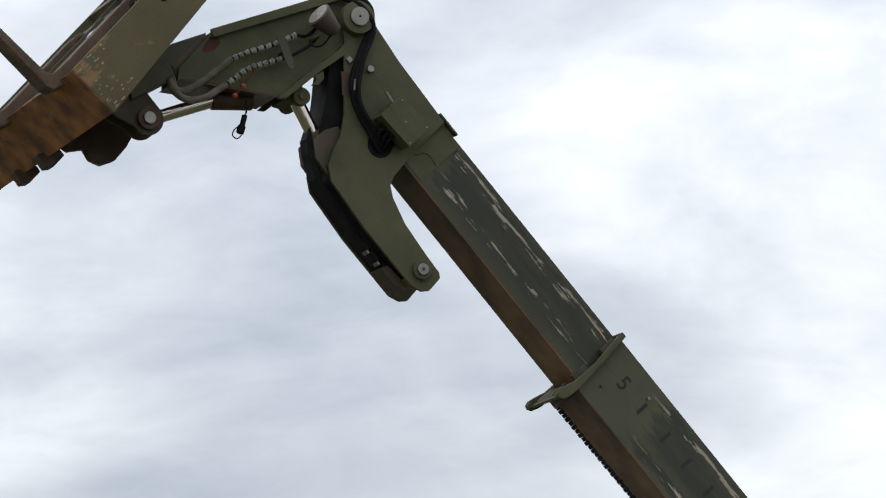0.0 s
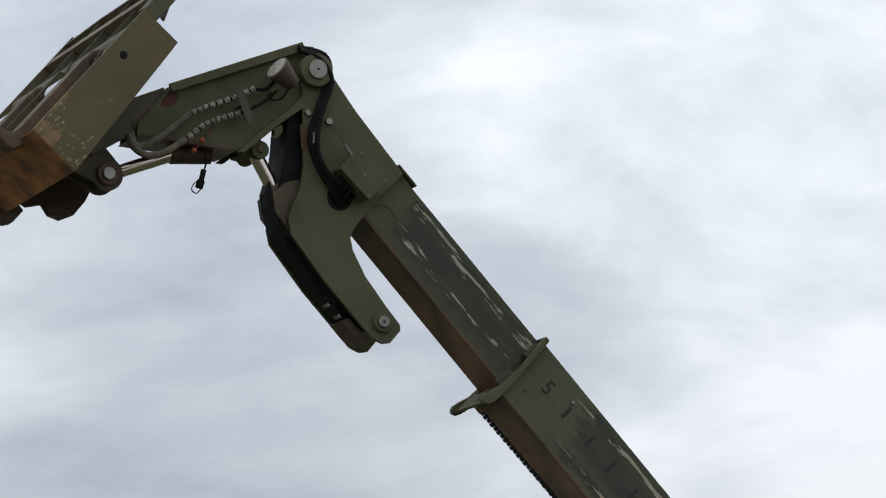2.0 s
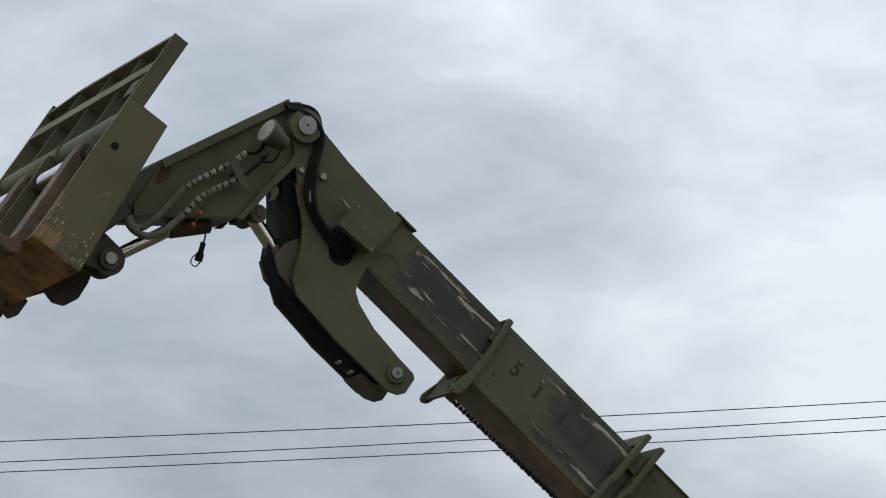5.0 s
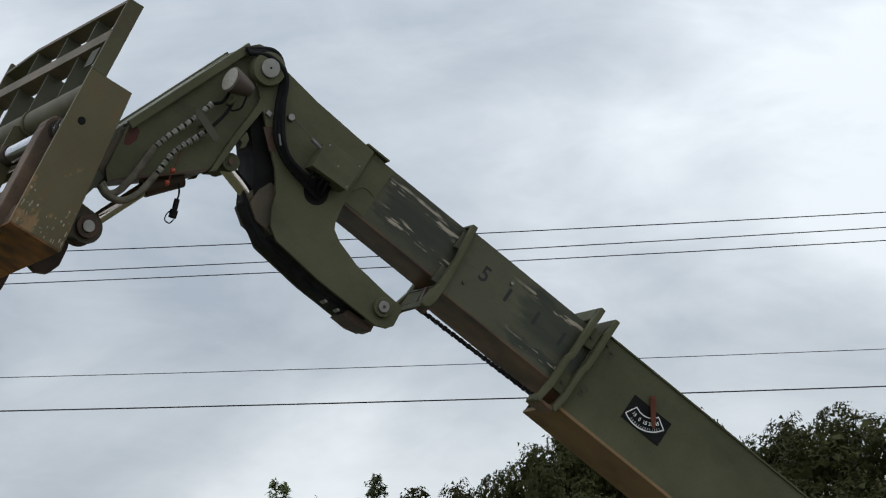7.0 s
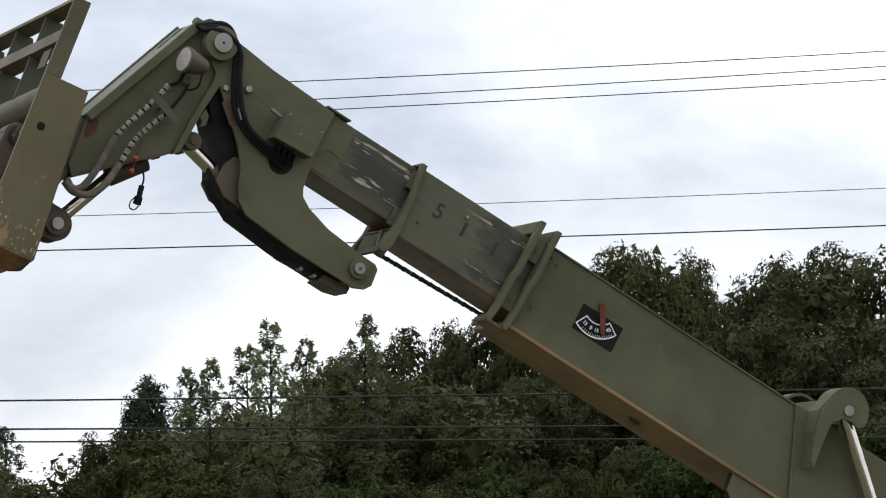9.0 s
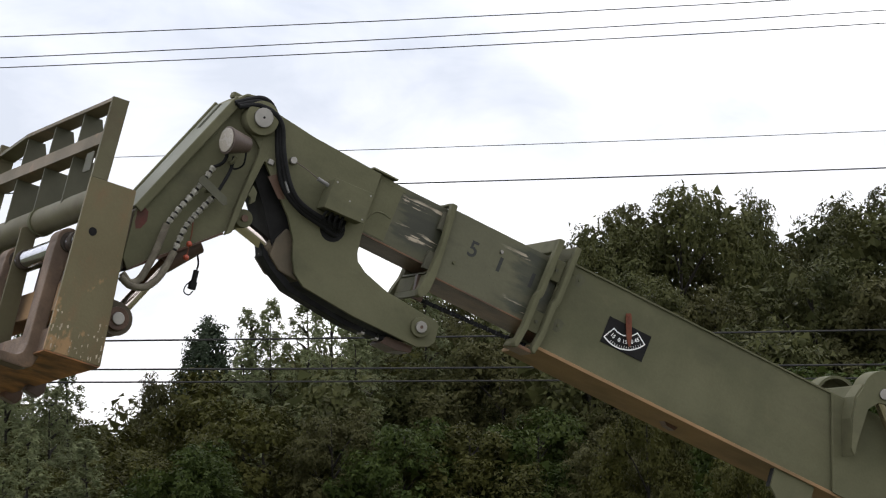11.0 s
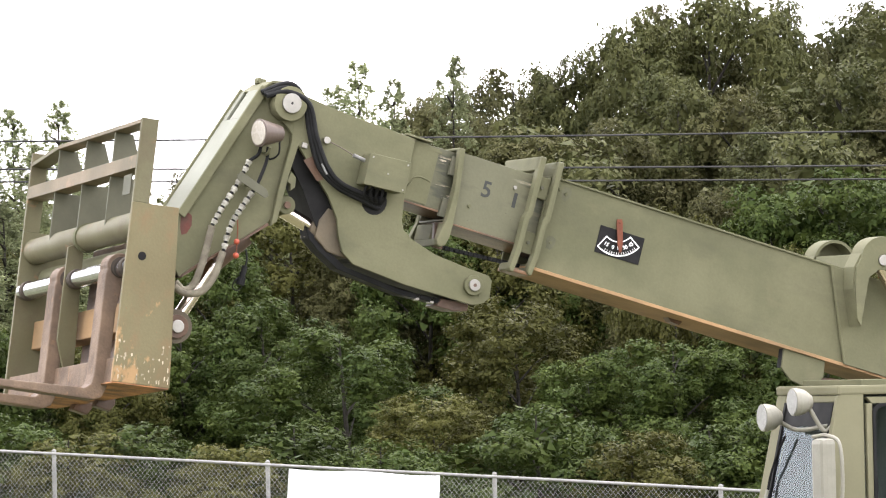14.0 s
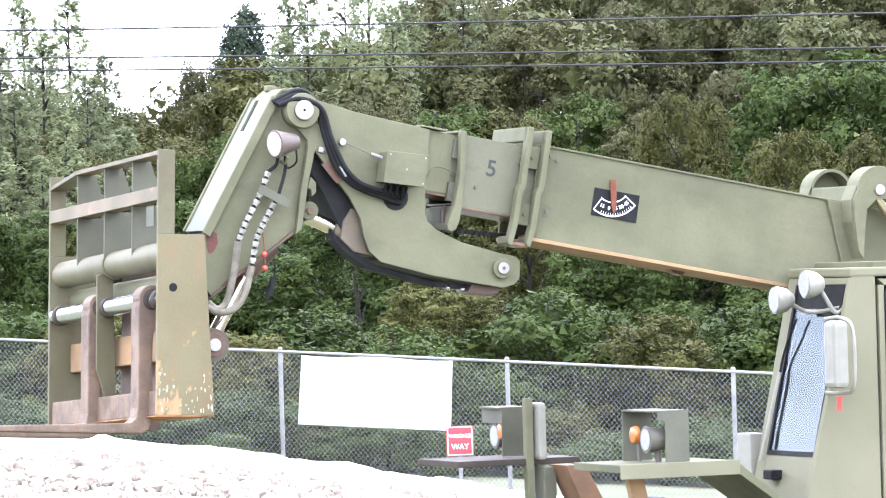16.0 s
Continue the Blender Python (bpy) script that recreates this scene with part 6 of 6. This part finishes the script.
POPLARS = [(22.43, 3.77, 98, 0.8), (21.74, 3.48, 97, 0.9), (21.33, 3.70, 96, 0.9), (20.62, 3.30, 97, 0.8), (21.05, 3.42, 98, 0.9), (20.39, 3.2, 97, 0.8), (17.85, 3.30, 96, 1.0), (17.32, 3.25, 97, 0.9), (18.25, 2.55, 95, 0.9), (16.75, 3.05, 96, 1.1), (16.1, 2.9, 97, 1.2), (17.55, 2.8, 93, 1.1), (21.6, 3.0, 94, 0.9), (20.3, 2.75, 95, 0.9), (17.05, 2.7, 92, 1.0), (18.05, 2.3, 91, 0.9), (17.2, 2.15, 90, 1.1), (16.7, 2.3, 90, 1.1), (17.8, 1.85, 88, 1.0), (18.45, 1.7, 88, 1.0), (16.3, 2.0, 89, 1.1), (17.5, 1.4, 86, 1.1), (17.0, 1.55, 86, 1.1), (18.15, 1.15, 86, 1.0)]
MIDDLE = [("brown", 21.75, 2.75, 98, 1.0), ("brown", 20.9, 2.8, 99, 0.9), ("brown", 20.2, 2.55, 97, 1.0), ("oak_b", 19.45, 2.5, 100, 0.5), ("brown", 18.8, 1.95, 98, 0.9), ("brown", 18.0, 2.1, 97, 1.0), ("oak_b", 17.3, 2.3, 100, 0.7), ("oak_b", 16.4, 2.3, 99, 0.8), ("oak_b", 21.3, 2.05, 91, 0.6), ("brown", 20.5, 2.2, 92, 1.0), ("green", 22.15, 1.9, 90, 0.8), ("brown", 22.9, 1.85, 90, 0.9), ("green", 23.7, 2.0, 91, 0.8), ("brown", 24.95, 1.98, 86, 0.55), ("oak_b", 24.4, 1.75, 90, 0.55), ("oak_b", 25.4, 2.2, 92, 0.55),
          ("green", 26.05, 2.2, 88, 0.8), ("green", 26.85, 2.38, 88, 0.9), ("green", 27.8, 2.5, 89, 0.9), ("green", 28.9, 2.6, 89, 1.0), ("brown", 26.1, 1.5, 84, 0.6), ("brown", 27.1, 1.45, 84, 0.65), ("green", 19.7, 1.7, 88, 0.8), ("brown", 18.95, 1.6, 90, 0.9), ("brown", 18.1, 1.5, 90, 0.9), ("brown", 17.3, 1.8, 92, 1.0), ("brown", 16.4, 1.7, 91, 0.9), ("green", 15.4, 1.9, 90, 1.0)]
FRONT = [("green", 26.7, 0.7, 82, 0.7), ("green", 25.75, 0.6, 83, 0.8), ("green", 24.9, 0.45, 82, 0.85), ("green", 24.0, 0.35, 82, 0.75), ("brown", 23.08, 0.98, 84, 0.85), ("brown", 22.1, -0.1, 79, 0.8), ("green", 21.05, 0.65, 82, 0.95), ("green", 20.15, 1.0, 85, 0.8), ("green", 19.2, 0.85, 85, 0.8), ("brown", 18.3, 0.6, 83, 0.7), ("green", 17.5, 0.8, 84, 0.7), ("green", 16.6, 0.85, 84, 0.7), ("green", 27.7, 0.8, 84, 0.7), ("green", 28.7, 0.9, 84, 0.8),
         ("bush", 25.3, -0.5, 77, 1.0), ("brush", 24.4, -0.6, 76, 1.0), ("bush", 23.3, -0.3, 77, 1.1), ("bush", 21.5, -0.65, 76, 1.0), ("bush", 20.5, -0.4, 77, 1.1), ("brush", 19.7, -0.65, 76, 1.0), ("bush", 18.8, -0.4, 77, 1.0), ("brush", 17.9, -0.5, 76, 1.0), ("bush", 17.0, -0.25, 77, 1.1), ("bush", 26.2, -0.3, 77, 1.0), ("brush", 27.1, -0.5, 77, 1.0)] + [(("bush", "brush")[k % 3 == 2], 16.3 + 0.86 * k, -1.05 - 0.075 * k - 0.25 * (k % 2), 71.0 + 0.8 * (k % 3), 1.0) for k in range(14)]
for row in BACK + [("poplar", *r) for r in POPLARS] + [("spire", 19.87, 3.13, 100, 0.85)] + MIDDLE + FRONT:
    plant(*row)


def undergrowth():
    """Dark leaves between and behind the trunks on the slope."""
    rng = np.random.default_rng(5)
    n = 150
    az, d = rng.uniform(14.5, 31.5, n), rng.uniform(91, 122, n)
    lim = np.interp(az, [14.5, 19, 22, 25, 31], [1.8, 1.7, 2.3, 3.2, 3.4])
    c = []
    for a, r, e in zip(az, d, lim):
        p = bearing(a, 0, r)
        z = ground_height(p.x, p.y)
        c.append((p.x, p.y, z + rng.uniform(0.0, 1.0) * max(1.0, EYE.z + math.tan(radians(e)) * r - z)))
    c = np.array(c)
    tagged(new("undergrowth", leaf_mesh("undergrowth", lobed_crown(c, rng.uniform(0.6, 1.0, n), c[:, :2].mean(axis=0), 0.07, 22, 0.36, rng), LEAVES["oak"])), "dense dark undergrowth on the wooded slope", "undergrowth", kind="stuff")


undergrowth()


# ---- what moves ----
def motions():
    for name, key in (("outer", "outer"), ("middle", "middle"), ("inner", "inner"), ("neck", "neck"), ("carriage", "neck")):
        walk(SECTIONS[name], [(r[0], boom_pose(r, key)) for r in PATH])
    hang = [(r[0], boom_pose(r, "outer") @ Vector((-5.072, 0, 0.133))) for r in PATH]
    walk(SECTIONS["needle"], [(t, Matrix.Translation(p)) for t, p in hang])
    hang = [(r[0], boom_pose(r, "neck") @ Vector((-7.253, -0.2, -0.72))) for r in PATH]
    walk(SECTIONS["plug"], [(t, Matrix.Translation(p)) for t, p in hang])
    rows = []
    for r in PATH:
        m = boom_pose(r, "middle") @ pose(-6.08, 0, -0.332)
        p = m.inverted() @ (boom_pose(r, "outer") @ Vector((-5.66, 0, -0.300)))
        rows.append((r[0], m @ pose(0, 0, 0, 0, -math.degrees(math.atan2(p.z, p.x)), 0)))
    walk(SECTIONS["chain"], rows)
    rows = []
    foot = Vector((-1.6, -0.34, 1.0))
    for r in PATH:
        p = boom_pose(r, "outer") @ Vector((-3.289, -0.34, 0.395))
        d = foot - p
        ang = math.degrees(math.atan2(-d.z, d.x) - math.atan2(1.25, 0.62))
        rows.append((r[0], Matrix.Translation(p) @ pose(0, 0, 0, 0, ang, 0)))
    walk(LIFT, rows)


motions()
